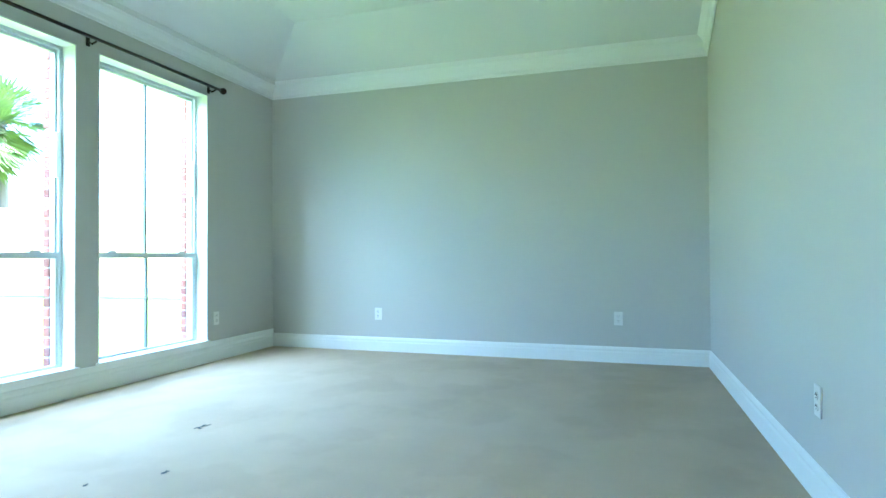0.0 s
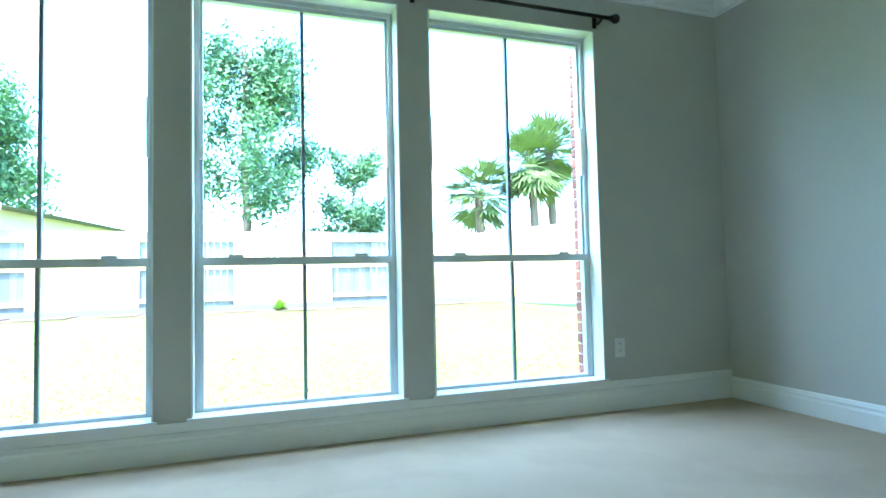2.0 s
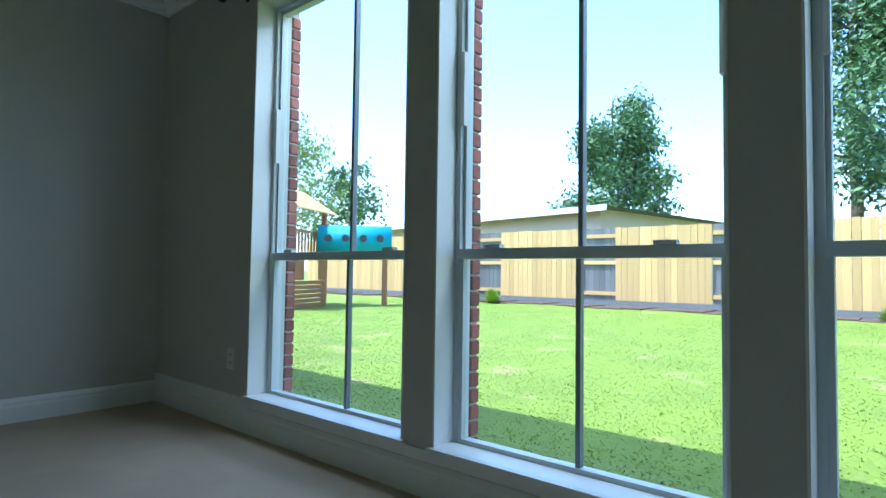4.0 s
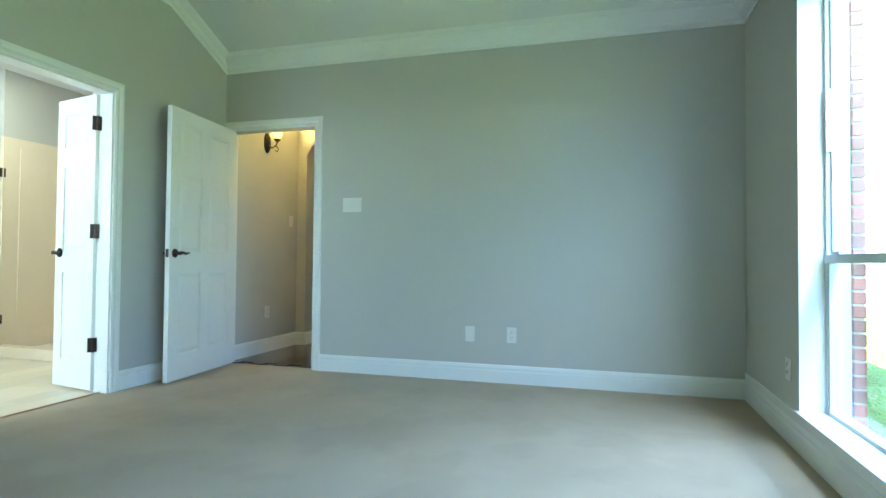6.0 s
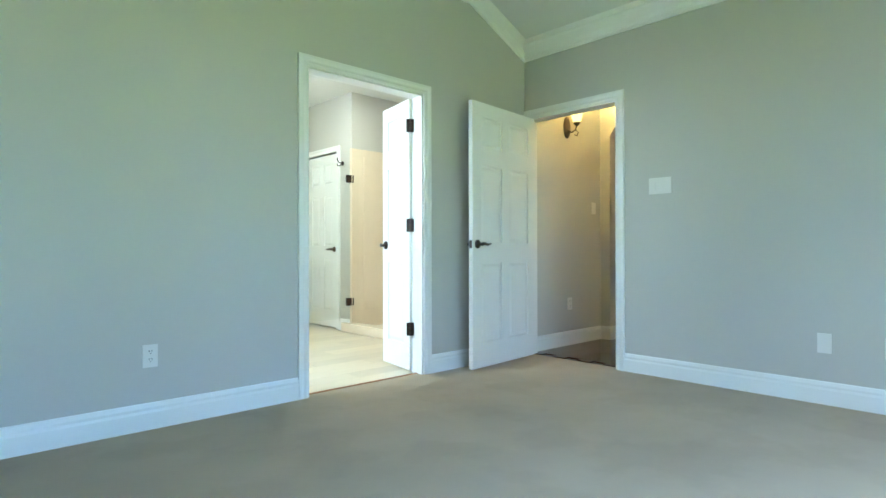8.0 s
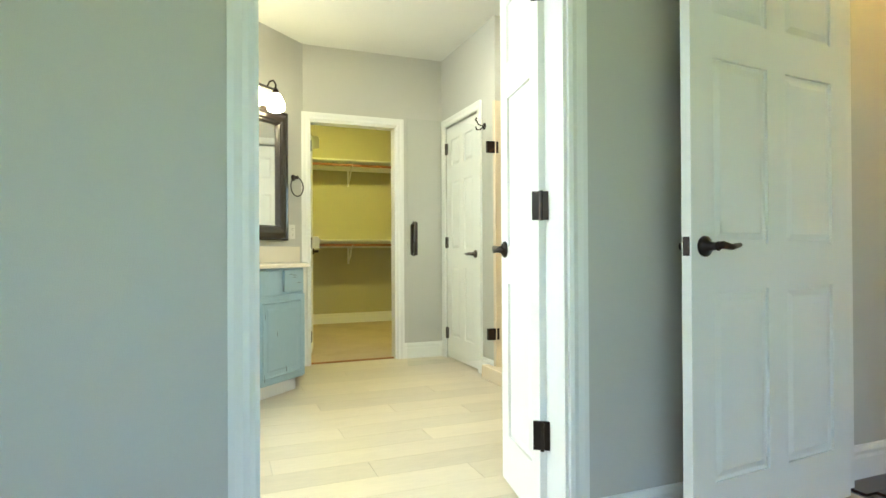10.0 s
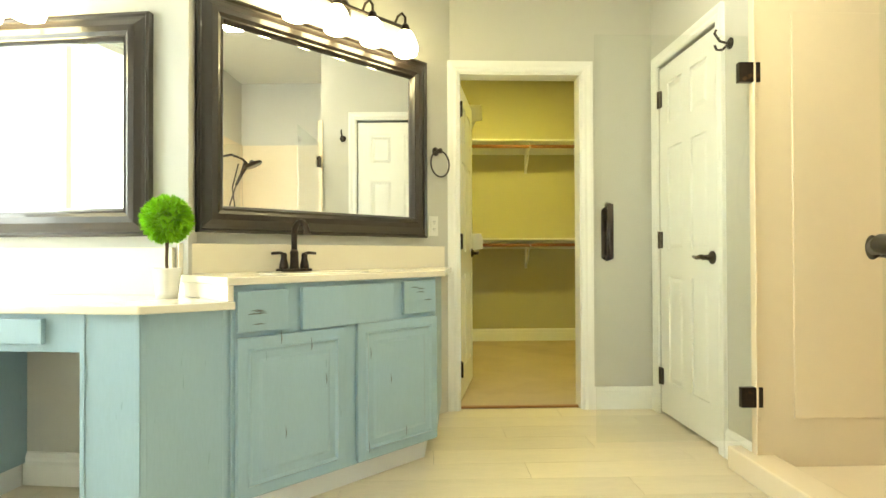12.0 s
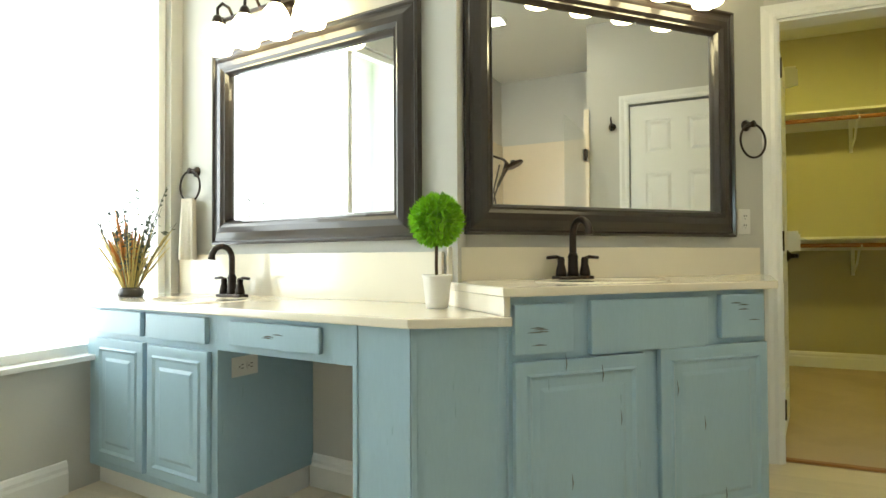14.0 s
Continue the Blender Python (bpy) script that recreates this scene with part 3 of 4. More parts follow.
part("window_frame", boxes((-8.04, -7.99, -3.6, -2.95, 1.40, 1.44), (-8.04, -7.99, -3.6, -3.56, 1.0, 1.85), (-8.04, -7.99, -2.99, -2.95, 1.0, 1.85)), TRIM, w)

# ---- the bathroom ----
BH = 2.68
wall("wall_bath_west", "y", -3.27, -2.19, 0.21, 0.33, 0, BH, [(-3.165, -2.485, 0, 2.05)], WALL, "greige bathroom wall with a closed panel door")
wall("wall_shower_front", "y", -1.14, -0.12, 0.21, 0.33, 0, BH, [], WALL, "greige wall beside the shower")
wall("wall_shower_south", "x", -0.72, 0.21, -2.31, -2.195, 0, BH, [], WALL, "greige partition beside the shower")
wall("wall_shower_north", "x", -0.72, 0.21, -1.14, -1.02, 0, BH, [], WALL, "greige wall at the end of the shower")
wall("wall_shower_back", "y", -2.31, -1.02, -0.84, -0.72, 0, BH, [], WALL, "greige wall behind the shower")
wall("wall_closet", "x", 0.0, 1.75, -3.39, -3.27, 0, BH, [(0.765, 1.52, 0, 2.05)], WALL, "greige wall with the closet doorway")
wall("wall_bath_east", "y", -2.6, -0.12, 4.26, 4.40, 0, BH, [(-2.31, -0.28, 0.55, 2.40)], WALL, "greige wall with a wide window")
K = (2.728, -2.165)
MA = Matrix(((-0.7235, 0.6903, 0, K[0]), (-0.6903, -0.7235, 0, K[1]), (0, 0, 1, 0), (0, 0, 0, 1)))
MB = pose(K[0], K[1], 0, 0, 0, -8)
solid("wall_vanity", boxes((0.0, 1.60, 0, 0.12, 0, BH), m=MA), WALL, "greige angled wall behind the vanity", "wall", "structure")
solid("wall_vanity_side", boxes((-0.05, 1.62, -0.12, 0, 0, BH), m=MB), WALL, "greige wall behind the dressing vanity", "wall", "structure")
solid("ceiling", boxes((-0.84, 4.4, -3.39, -0.12, BH, BH + 0.05)), CEIL, "pale bathroom ceiling", "ceiling", "structure")
bath_floor = solid("floor", boxes((-0.8, 4.3, -3.30, -0.06, -0.2, -0.004)), GROUT, "pale wood-look plank floor", "floor", "structure")
jamb(0.765, 1.52, 2.05, "y", -3.39, -3.27)
casing(-3.165, -2.485, 2.05, "x", 0.33, 1)
baseboard([(0.33, -2.21), (0.33, -2.419)])
baseboard([(0.699, -3.27), (0.33, -3.27), (0.33, -3.231)][::-1])
baseboard([(0.33, -1.13), (0.33, -0.12), (1.13, -0.12)][::-1])
baseboard([(2.20, -0.12), (4.26, -0.12), (4.26, -1.80)][::-1])

b = baseboard([(0.66, 0), (0.04, 0)][::-1])
b.matrix_basis = MB
solid("door_threshold", bbox(0.78, 1.505, -3.34, -3.31, 0, 0.012), THRESH, "reddish wooden strip at the closet doorway", "threshold", "structure")
# door to the side room
d = panel_door("side_door", "white six-panel door, closed, on the plank floor", 0.664, 2.03, pose(0.326, -3.158, 0.004, 0, 0, 90))
lever(d, Matrix.Translation((0.605, 0.0, 0.92)), -1)
for z in (0.22, 1.02, 1.85):
    hinge(d, pose(0.002, -0.004, z))
h = thing("robe_hook", "dark bronze double robe hook on the wall", "hook", pose(0.33, -2.37, 1.90, 0, 0, 90))
part("rosette", lathe(bmesh.new(), [(0.026, 0), (0.026, 0.006), (0.014, 0.014)], m=pose(0, 0, 0, 90)), BRONZE, h, "", True)
part("prong", tube(bmesh.new(), [(0, -0.012, 0), (0, -0.05, 0.01), (0, -0.075, 0.045), (0, -0.066, 0.06)], 0.006, 8), BRONZE, h, "", True)
part("prong", tube(bmesh.new(), [(0, -0.012, -0.004), (0, -0.04, -0.03), (0, -0.065, -0.03), (0, -0.075, -0.008)], 0.006, 8), BRONZE, h, "", True)

# shower
sh = thing("shower_surround", "cream acrylic shower surround with a low curb", "shower", kind="structure")
part("side_wall_panel", bbox(-0.70, 0.335, -2.195, -2.175, 0.02, 2.05, w=0.006), CREAM, sh)
part("side_wall_inset", bbox(-0.58, 0.18, -2.176, -2.168, 0.25, 1.96, w=0.004), CREAM, sh)
part("back_wall_panel", bbox(-0.72, -0.70, -2.175, -1.16, 0.02, 2.05, w=0.006), CREAM, sh)
part("end_wall_panel", bbox(-0.70, 0.335, -1.16, -1.14, 0.02, 2.05, w=0.006), CREAM, sh)
part("corner_trim", bbox(0.335, 0.345, -2.205, -2.165, 0.10, 2.05, w=0.006), CREAM, sh)
part("niche", bbox(-0.705, -0.66, -1.47, -1.29, 1.15, 1.42, w=0.02, seg=4), CREAM, sh)
part("pan", bbox(-0.70, 0.28, -2.175, -1.16, 0.0, 0.05, w=0.01), CREAM, sh)
part("curb", bbox(0.26, 0.40, -2.30, -1.15, 0.0, 0.10, w=0.012, seg=4), CREAM, sh, "pale rounded curb")
g = thing("shower_door", "clear glass shower door swung open with a dark handle", "shower door", pose(0.350, -2.182, 0.0))
part("glass_panel", boxes((0.012, 0.665, -0.004, 0.004, 0.16, 1.86)), SHOWERGLASS, g).visible_shadow = False
for z in (0.34, 1.705):
    part("hinge", bbox(-0.035, 0.055, -0.014, 0.014, z - 0.042, z + 0.042), BRONZE, g, "dark bronze glass hinge")
part("pull_handle", tube(bmesh.new(), [(0.615, 0.005, 0.925), (0.615, 0.040, 0.925), (0.615, 0.040, 1.145), (0.615, 0.005, 1.145)], 0.013), BRONZE, g, "dark bronze pull", True)
part("pull_handle", tube(bmesh.new(), [(0.615, -0.005, 0.925), (0.615, -0.040, 0.925), (0.615, -0.040, 1.13), (0.615, -0.005, 1.13)], 0.013), BRONZE, g, "dark bronze pull", True)
g = thing("shower_screen", "fixed clear glass shower screen on the curb", "glass screen")
part("glass_panel", boxes((0.33, 0.338, -1.52, -1.165, 0.10, 1.86)), SHOWERGLASS, g).visible_shadow = False
h = thing("hand_shower_set", "dark bronze shower head with a curling hose", "shower head", pose(-0.15, -1.16, 1.76))
part("arm", tube(bmesh.new(), [(0, 0, 0.08), (0, -0.10, 0.10), (0, -0.20, 0.06), (0, -0.24, 0.02)], 0.011), BRONZE, h, "", True)
part("head", lathe(bmesh.new(), [(0.015, 0.05), (0.03, 0.03), (0.085, 0.012), (0.085, 0)], m=pose(0, -0.30, 0.0, -25)), BRONZE, h, "", True)
part("hand_shower", tube(bmesh.new(), [(0.0, -0.24, 0.02), (0.02, -0.20, -0.08), (0.02, -0.15, -0.18)], [0.03, 0.016, 0.012]), BRONZE, h, "", True)
part("hose", tube(bmesh.new(), [(0.02, -0.15, -0.18), (0.03, -0.10, -0.35), (0.02, -0.06, -0.55), (0.0, -0.10, -0.68), (-0.02, -0.14, -0.5), (-0.02, -0.10, -0.2), (-0.01, -0.16, 0.02)], 0.007, 8), BRONZE, h, "", True)

# ceiling lamp
for x, y in ((0.72, -1.60),):
    c = thing("recessed_light", "lit recessed ceiling light with a white ring", "ceiling light", pose(x, y, BH - 0.002))
    part("ring", lathe(bmesh.new(), [(0.095, 0), (0.092, -0.008), (0.072, -0.008), (0.070, 0)]), TRIM, c, "", True)
    part("lens", lathe(bmesh.new(), [(0.069, -0.006), (0.069, -0.002)]), CANGLOW, c, "glowing lens")
    area_lamp("recessed_lamp", (x, y, BH - 0.014), (x, y + 0.001, 0), 0.13, 0.13, 1.0, (1.0, 0.87, 0.60))

# east window
w = thing("window_bath", "wide bright window with a white sill", "window", kind="structure")
part("window_frame", boxes((4.30, 4.36, -2.31, -2.27, 0.55, 2.40), (4.30, 4.36, -0.32, -0.28, 0.55, 2.40), (4.30, 4.36, -2.27, -0.32, 2.36, 2.40), (4.30, 4.36, -2.27, -0.32, 0.55, 0.59), (4.31, 4.35, -1.21, -1.17, 0.59, 2.36)), TRIM, w)
for y0, y1 in ((-2.27, -1.21), (-1.17, -0.32)):
    part("pane", boxes((4.328, 4.332, y0, y1, 0.59, 2.36)), GLASS, w).visible_shadow = False
part("window_sill", bbox(4.22, 4.30, -2.12, -0.26, 0.53, 0.552), TRIM, w)
# added glowing panel: whitens the window view and lights the bathroom from the east
solid("backdrop", boxes((5.2, 5.22, -4.5, -0.35, -0.2, 3.0)), DAYGLOW, "glowing white panel added outside the bathroom window in place of daylight", "backdrop", "structure")


# vanities
def front(parent, name, x0, x1, z0, z1, y, raised=True, scuffs=0):
    """A cabinet door or drawer front that faces -y, from y outwards."""
    p = part(name, bbox(x0, x1, y - 0.020, y, z0, z1, w=0.005), BLUE, parent)
    if raised:
        i = 0.055
        bm = bmesh.new()
        a = [bm.verts.new((x, y - 0.0205, z)) for x, z in ((x0 + i, z0 + i), (x1 - i, z0 + i), (x1 - i, z1 - i), (x0 + i, z1 - i))]
        g1 = [bm.verts.new((x, y - 0.014, z)) for x, z in ((x0 + i + .008, z0 + i + .008), (x1 - i - .008, z0 + i + .008), (x1 - i - .008, z1 - i - .008), (x0 + i + .008, z1 - i - .008))]
        c = [bm.verts.new((x, y - 0.025, z)) for x, z in ((x0 + i + .035, z0 + i + .035), (x1 - i - .035, z0 + i + .035), (x1 - i - .035, z1 - i - .035), (x0 + i + .035, z1 - i - .035))]
        bead = [bm.verts.new((x, y - 0.027, z)) for x, z in ((x0 + i - .012, z0 + i - .012), (x1 - i + .012, z0 + i - .012), (x1 - i + .012, z1 - i + .012), (x0 + i - .012, z1 - i + .012))]
        rim = [bm.verts.new((x, y - 0.018, z)) for x, z in ((x0 + i - .020, z0 + i - .020), (x1 - i + .020, z0 + i - .020), (x1 - i + .020, z1 - i + .020), (x0 + i - .020, z1 - i + .020))]
        for A, B in ((rim, bead), (bead, g1), (g1, c)):
            for k in range(4):
                bm.faces.new((A[k], A[(k + 1) % 4], B[(k + 1) % 4], B[k]))
        bm.faces.new(c)
        bmesh.ops.delete(bm, geom=a, context="VERTS")
        f = part("field", bm, BLUE, p)
    for k in range(scuffs):
        x, z = random.uniform(x0 + .03, x1 - .07), random.uniform(z0 + .02, z1 - .02)
        bm = bmesh.new()
        if raised:
            tube(bm, [(x, y - 0.0245, z), (x + 0.002, y - 0.0255, z + 0.02), (x - 0.001, y - 0.0245, z + 0.05)], [0.0005, 0.002, 0.0005], 6)
        else:
            tube(bm, [(x, y - 0.0195, z), (x + 0.025, y - 0.0205, z + 0.001), (x + 0.05, y - 0.0195, z - 0.001)], [0.0006, 0.0025, 0.0006], 6)
        part("scuff", bm, SCUFF, p, "bare rubbed mark")
    return p


v = thing("sink_vanity", "tall distressed blue sink vanity set at an angle", "vanity", MA)
bm = prism(bmesh.new(), [(0.0, -0.49), (0.985, -0.49), (1.49, -0.03), (1.49, -0.002), (0.0, -0.002)], 0.09, 0.838)
part("body", bm, BLUE, v)
part("toe_kick", prism(bmesh.new(), [(0.0, -0.45), (0.95, -0.45), (1.42, -0.02), (0.0, -0.02)], 0.0, 0.0895), TRIM, v, "cream toe board")
for name, x0, x1, z0, z1, r, sc in (("drawer_front", 0.012, 0.209, 0.675, 0.818, 0, 5), ("drawer_front", 0.267, 0.716, 0.662, 0.822, 0, 0), ("drawer_front", 0.774, 0.965, 0.682, 0.826, 0, 4), ("cabinet_door", 0.012, 0.464, 0.10, 0.655, 1, 4), ("cabinet_door", 0.523, 0.976, 0.10, 0.662, 1, 4)):
    front(v, name, x0, x1, z0, z1, -0.49, r, sc)


def counter(name, label, poly, z, m, basin, split=None):
    """A marble top with a rolled edge and an oval basin sunk into it."""
    t = thing(name, label, "countertop", m)
    bm = bevel(prism(bmesh.new(), poly, z - 0.028, z), 0.008, 3)
    part("slab", bm, MARBLE, t)
    bm = bmesh.new()
    rings = []
    for f, dz in ((1.04, 0.0005), (1.02, 0.004), (0.98, 0.004), (0.95, 0.0012), (0.0001, 0.0008)):
        rings.append([bm.verts.new((basin[0] + f * 0.24 * math.cos(a), basin[1] + f * 0.17 * math.sin(a), z + dz)) for a in (6.2832 * k / 48 for k in range(48))])
    for A, B in zip(rings, rings[1:]):
        for k in range(48):
            bm.faces.new((A[k], A[(k + 1) % 48], B[(k + 1) % 48], B[k]))
    part("basin_rim", bm, MARBLE, t, "", True)
    return t


t = counter("countertop", "cream cultured-marble top with a sink on the tall vanity", [(-0.03, -0.52), (1.02, -0.52), (1.53, -0.075), (1.53, -0.003), (-0.03, -0.003)], 0.868, MA, (0.47, -0.29))
part("backsplash", bbox(0.0, 1.53, -0.022, -0.002, 0.868, 0.992), MARBLE, t)
part("edge_return", bbox(-0.02, 0.0, -0.505, -0.01, 0.786, 0.8395, w=0.002), MARBLE, t)

v = thing("dressing_vanity", "low distressed blue dressing vanity with a knee space", "vanity", MB @ pose(0, 0, 0, 0, 0, 180))
# in this frame x runs the other way, and the front faces -y
part("drawer_box", bbox(-1.50, -0.652, -0.475, -0.003, 0.09, 0.755), BLUE, v)
part("toe_kick", boxes((-1.50, -0.66, -0.43, -0.02, 0, 0.0895)), TRIM, v, "cream toe board")
part("apron", bbox(-0.652, -0.037, -0.475, -0.45, 0.632, 0.755, w=0.002), BLUE, v)
part("end_panel", prism(bmesh.new(), [(-0.037, -0.475), (0.165, -0.475), (0.375, -0.295), (0.345, -0.26), (0.150, -0.435), (-0.037, -0.45)], 0.0, 0.755), BLUE, v)
for x0, x1, y in ((-0.037, -0.020, -0.48), (0.150, 0.168, -0.48)):
    part("corner_strip", bbox(x0, x1, y, y + 0.02, 0.0, 0.755, w=0.003), BLUE, v)
for f in (0.04, 0.93):
    x, y = 0.165 + f * 0.21, -0.475 + f * 0.185
    part("corner_strip", bevel(boxes((-0.009, 0.009, -0.006, 0.01, 0.0, 0.755), m=pose(x, y, 0, 0, 0, 41)), 0.002), BLUE, v)
for name, x0, x1, z0, z1, r, sc in (("cabinet_door", -1.405, -1.07, 0.125, 0.63, 1, 0), ("cabinet_door", -1.040, -0.683, 0.125, 0.625, 1, 0), ("drawer_front", -1.40, -1.085, 0.652, 0.747, 0, 0), ("drawer_front", -1.050, -0.695, 0.650, 0.745, 0, 0), ("drawer_front", -0.568, -0.158, 0.658, 0.741, 0, 3)):
    front(v, name, x0, x1, z0, z1, -0.475, r, sc)
t = counter("countertop", "cream cultured-marble top with a sink on the dressing vanity", [(-1.54, -0.505), (0.18, -0.505), (0.405, -0.315), (0.02, -0.003), (-1.54, -0.003)], 0.785, MB @ pose(0, 0, 0, 0, 0, 180), (-1.02, -0.29))
part("backsplash", bbox(-1.54, -0.005, -0.022, -0.002, 0.785, 0.975), MARBLE, t)
plate("outlet", "white outlet inside the knee space", MB @ pose(0.651, 0.36, 0.56, 0, 0, -90) @ pose(0, 0, 0, 0, 90), "outlet")


def faucet(m):
    f = thing("faucet", "dark bronze two-handle faucet with a tall curved spout", "faucet", m)
    part("base_plate", bevel(boxes((-0.078, 0.078, -0.026, 0.026, 0, 0.014)), 0.006, 3), BRONZE, f)
    bm = lathe(bmesh.new(), [(0.024, 0.014), (0.020, 0.03), (0.018, 0.075), (0.020, 0.085), (0.014, 0.10)])
    tube(bm, [(0, 0, 0.09), (0, 0, 0.17)] + [(0, -0.052 + 0.052 * math.cos(a), 0.17 + 0.052 * math.sin(a)) for a in (0.4, 0.8, 1.2, 1.6, 2.0, 2.4, 2.8)] + [(0, -0.104, 0.165)], [0.013] * 9 + [0.016], 14)
    part("spout", bm, BRONZE, f, "", True)
    for x in (-0.052, 0.052):
        bm = lathe(bmesh.new(), [(0.021, 0.014), (0.020, 0.03), (0.013, 0.06), (0.014, 0.075), (0.010, 0.085)], (x, 0, 0))
        s = 1 if x > 0 else -1
        tube(bm, [(x, 0, 0.078), (x + s * 0.02, 0, 0.085), (x + s * 0.06, 0, 0.082)], [0.008, 0.007, 0.006], 8)
        part("faucet_handle", bm, BRONZE, f, "", True)
    return f


faucet(MA @ pose(0.47, -0.11, 0.868))
faucet(MB @ pose(1.02, 0.12, 0.785, 0, 0, 180))


def framed_mirror(m, x0, x1, z0, z1, label):
    d = thing("framed_mirror", label, "mirror", m)
    prof = [(0, 0), (0, 0.030), (0.010, 0.034), (0.018, 0.026), (0.030, 0.030), (0.055, 0.044), (0.080, 0.046), (0.094, 0.036), (0.102, 0.038), (0.112, 0.022), (0.118, 0.0)]
    for p, q in (((x0, z0), (x1, z0)), ((x1, z0), (x1, z1)), ((x1, z1), (x0, z1)), ((x0, z1), (x0, z0))):
        p, q = Vector((p[0], 0, p[1])), Vector((q[0], 0, q[1]))
        along = (q - p).normalized()
        inward = Vector((0, -1, 0)).cross(along) * -1
        if inward.dot(Vector(((x0 + x1) / 2, 0, (z0 + z1) / 2)) - p) < 0:
            inward = -inward
        bm = bmesh.new()
        A = [bm.verts.new(p + a * (inward + along) + Vector((0, -b - 0.002, 0))) for a, b in prof]
        B = [bm.verts.new(q + a * (inward - along) + Vector((0, -b - 0.002, 0))) for a, b in prof]
        for k in range(len(prof) - 1):
            bm.faces.new((A[k], A[k + 1], B[k + 1], B[k]))
        part("frame_side", bm, FRAME, d)
    part("mirror_glass", boxes((x0 + 0.11, x1 - 0.11, -0.012, -0.004, z0 + 0.11, z1 - 0.11)), MIRROR, d)
    return d


framed_mirror(MA, 0.070, 1.378, 1.038, 2.045, "large mirror in a dark moulded wood frame on the angled wall")
framed_mirror(MB @ pose(0, 0, 0, 0, 0, 180), -1.275, -0.10, 1.02, 1.925, "large mirror in a dark moulded wood frame above the dressing vanity")


def vanity_light(m, xs, z, x0, x1):
    d = thing("vanity_light", "bronze bar light with four glowing frosted shades", "wall light", m)
    part("bar", tube(bmesh.new(), [(x0, -0.05, z + 0.13), (x1, -0.05, z + 0.13)], 0.010), BRONZE, d, "", True)
    for x, s in ((x0, -1), (x1, 1)):
        part("finial", lathe(bmesh.new(), [(0.008, 0), (0.016, 0.008), (0.010, 0.016), (0.014, 0.024), (0.004, 0.032)], m=pose(x, -0.05, z + 0.13, 0, 90 * s)), BRONZE, d, "", True)
    part("canopy", lathe(bmesh.new(), [(0.06, 0), (0.06, 0.012), (0.03, 0.04), (0.012, 0.05)], m=pose((x0 + x1) / 2, 0, z + 0.13, 90)), BRONZE, d, "", True)
    for x in xs:
        a = part("arm", tube(bmesh.new(), [(x, -0.05, z + 0.13), (x, -0.075, z + 0.165), (x, -0.11, z + 0.17), (x, -0.135, z + 0.14), (x, -0.135, z + 0.09)], 0.007, 10), BRONZE, d, "", True)
        part("socket_cup", lathe(bmesh.new(), [(0.014, 0.105), (0.020, 0.095), (0.026, 0.075), (0.030, 0.062)], (x, -0.135, z)), BRONZE, d, "", True)
        part("shade", lathe(bmesh.new(), [(0.030, 0.066), (0.048, 0.04), (0.064, 0.0), (0.068, -0.03), (0.060, -0.058), (0.030, -0.072)], (x, -0.135, z)), SHADEGLASS, d, "glowing frosted glass shade", True)
    return d


vanity_light(MA, (0.465, 0.685, 0.90, 1.12), 2.06, 0.41, 1.19)
vanity_light(MB @ pose(0, 0, 0, 0, 0, 180), (-1.10, -0.92, -0.73, -0.54), 1.935, -1.16, -0.48)


def towel_ring(m, towel):
    d = thing("towel_ring", "dark bronze towel ring on the wall", "towel ring", m)
    part("post", lathe(bmesh.new(), [(0.026, 0), (0.026, 0.006), (0.013, 0.015), (0.013, 0.035), (0.016, 0.045)], m=pose(0, 0, 0, 90)), BRONZE, d, "", True)
    part("ring", tube(bmesh.new(), [(0.076 * math.sin(a), -0.04, -0.076 + 0.076 * math.cos(a)) for a in (6.2832 * k / 32 for k in range(33))], 0.005, 8), BRONZE, d, "", True)


towel_ring(MA @ pose(1.475, 0, 1.55), False)
towel_ring(MB @ pose(1.43, 0, 1.385, 0, 0, 180), True)
bm = bmesh.new()
cols = [[bm.verts.new((x * 0.055 * (1 - 0.25 * (1 - k / 9)), -0.042 - 0.014 * math.cos(x * 7) * (0.4 + k / 14) - 0.012, 1.25 - 0.30 * k / 9)) for k in range(10)] for x in (-1, -.75, -.5, -.25, 0, .25, .5, .75, 1)]
back = [[bm.verts.new(v.co + Vector((0, 0.024, 0))) for v in c] for c in cols]
for A in (cols, back):
    for a, b in zip(A, A[1:]):
        for k in range(9):
            bm.faces.new((a[k], b[k], b[k + 1], a[k + 1]))
for i in (0, -1):
    for k in range(9):
        bm.faces.new((cols[i][k], cols[i][k + 1], back[i][k + 1], back[i][k]))
for a, b, c, d2 in zip(cols, cols[1:], back, back[1:]):
    bm.faces.new((a[0], b[0], d2[0], c[0]))
    bm.faces.new((a[-1], b[-1], d2[-1], c[-1]))
solid("hand_towel", bm, TOWEL, "cream hand towel hanging from the ring", "towel", smooth=True, m=MB @ pose(1.43, 0, 0, 0, 0, 180))
plate("outlet", "white outlet beside the mirror", MA @ pose(1.455, 0, 1.11), "outlet")

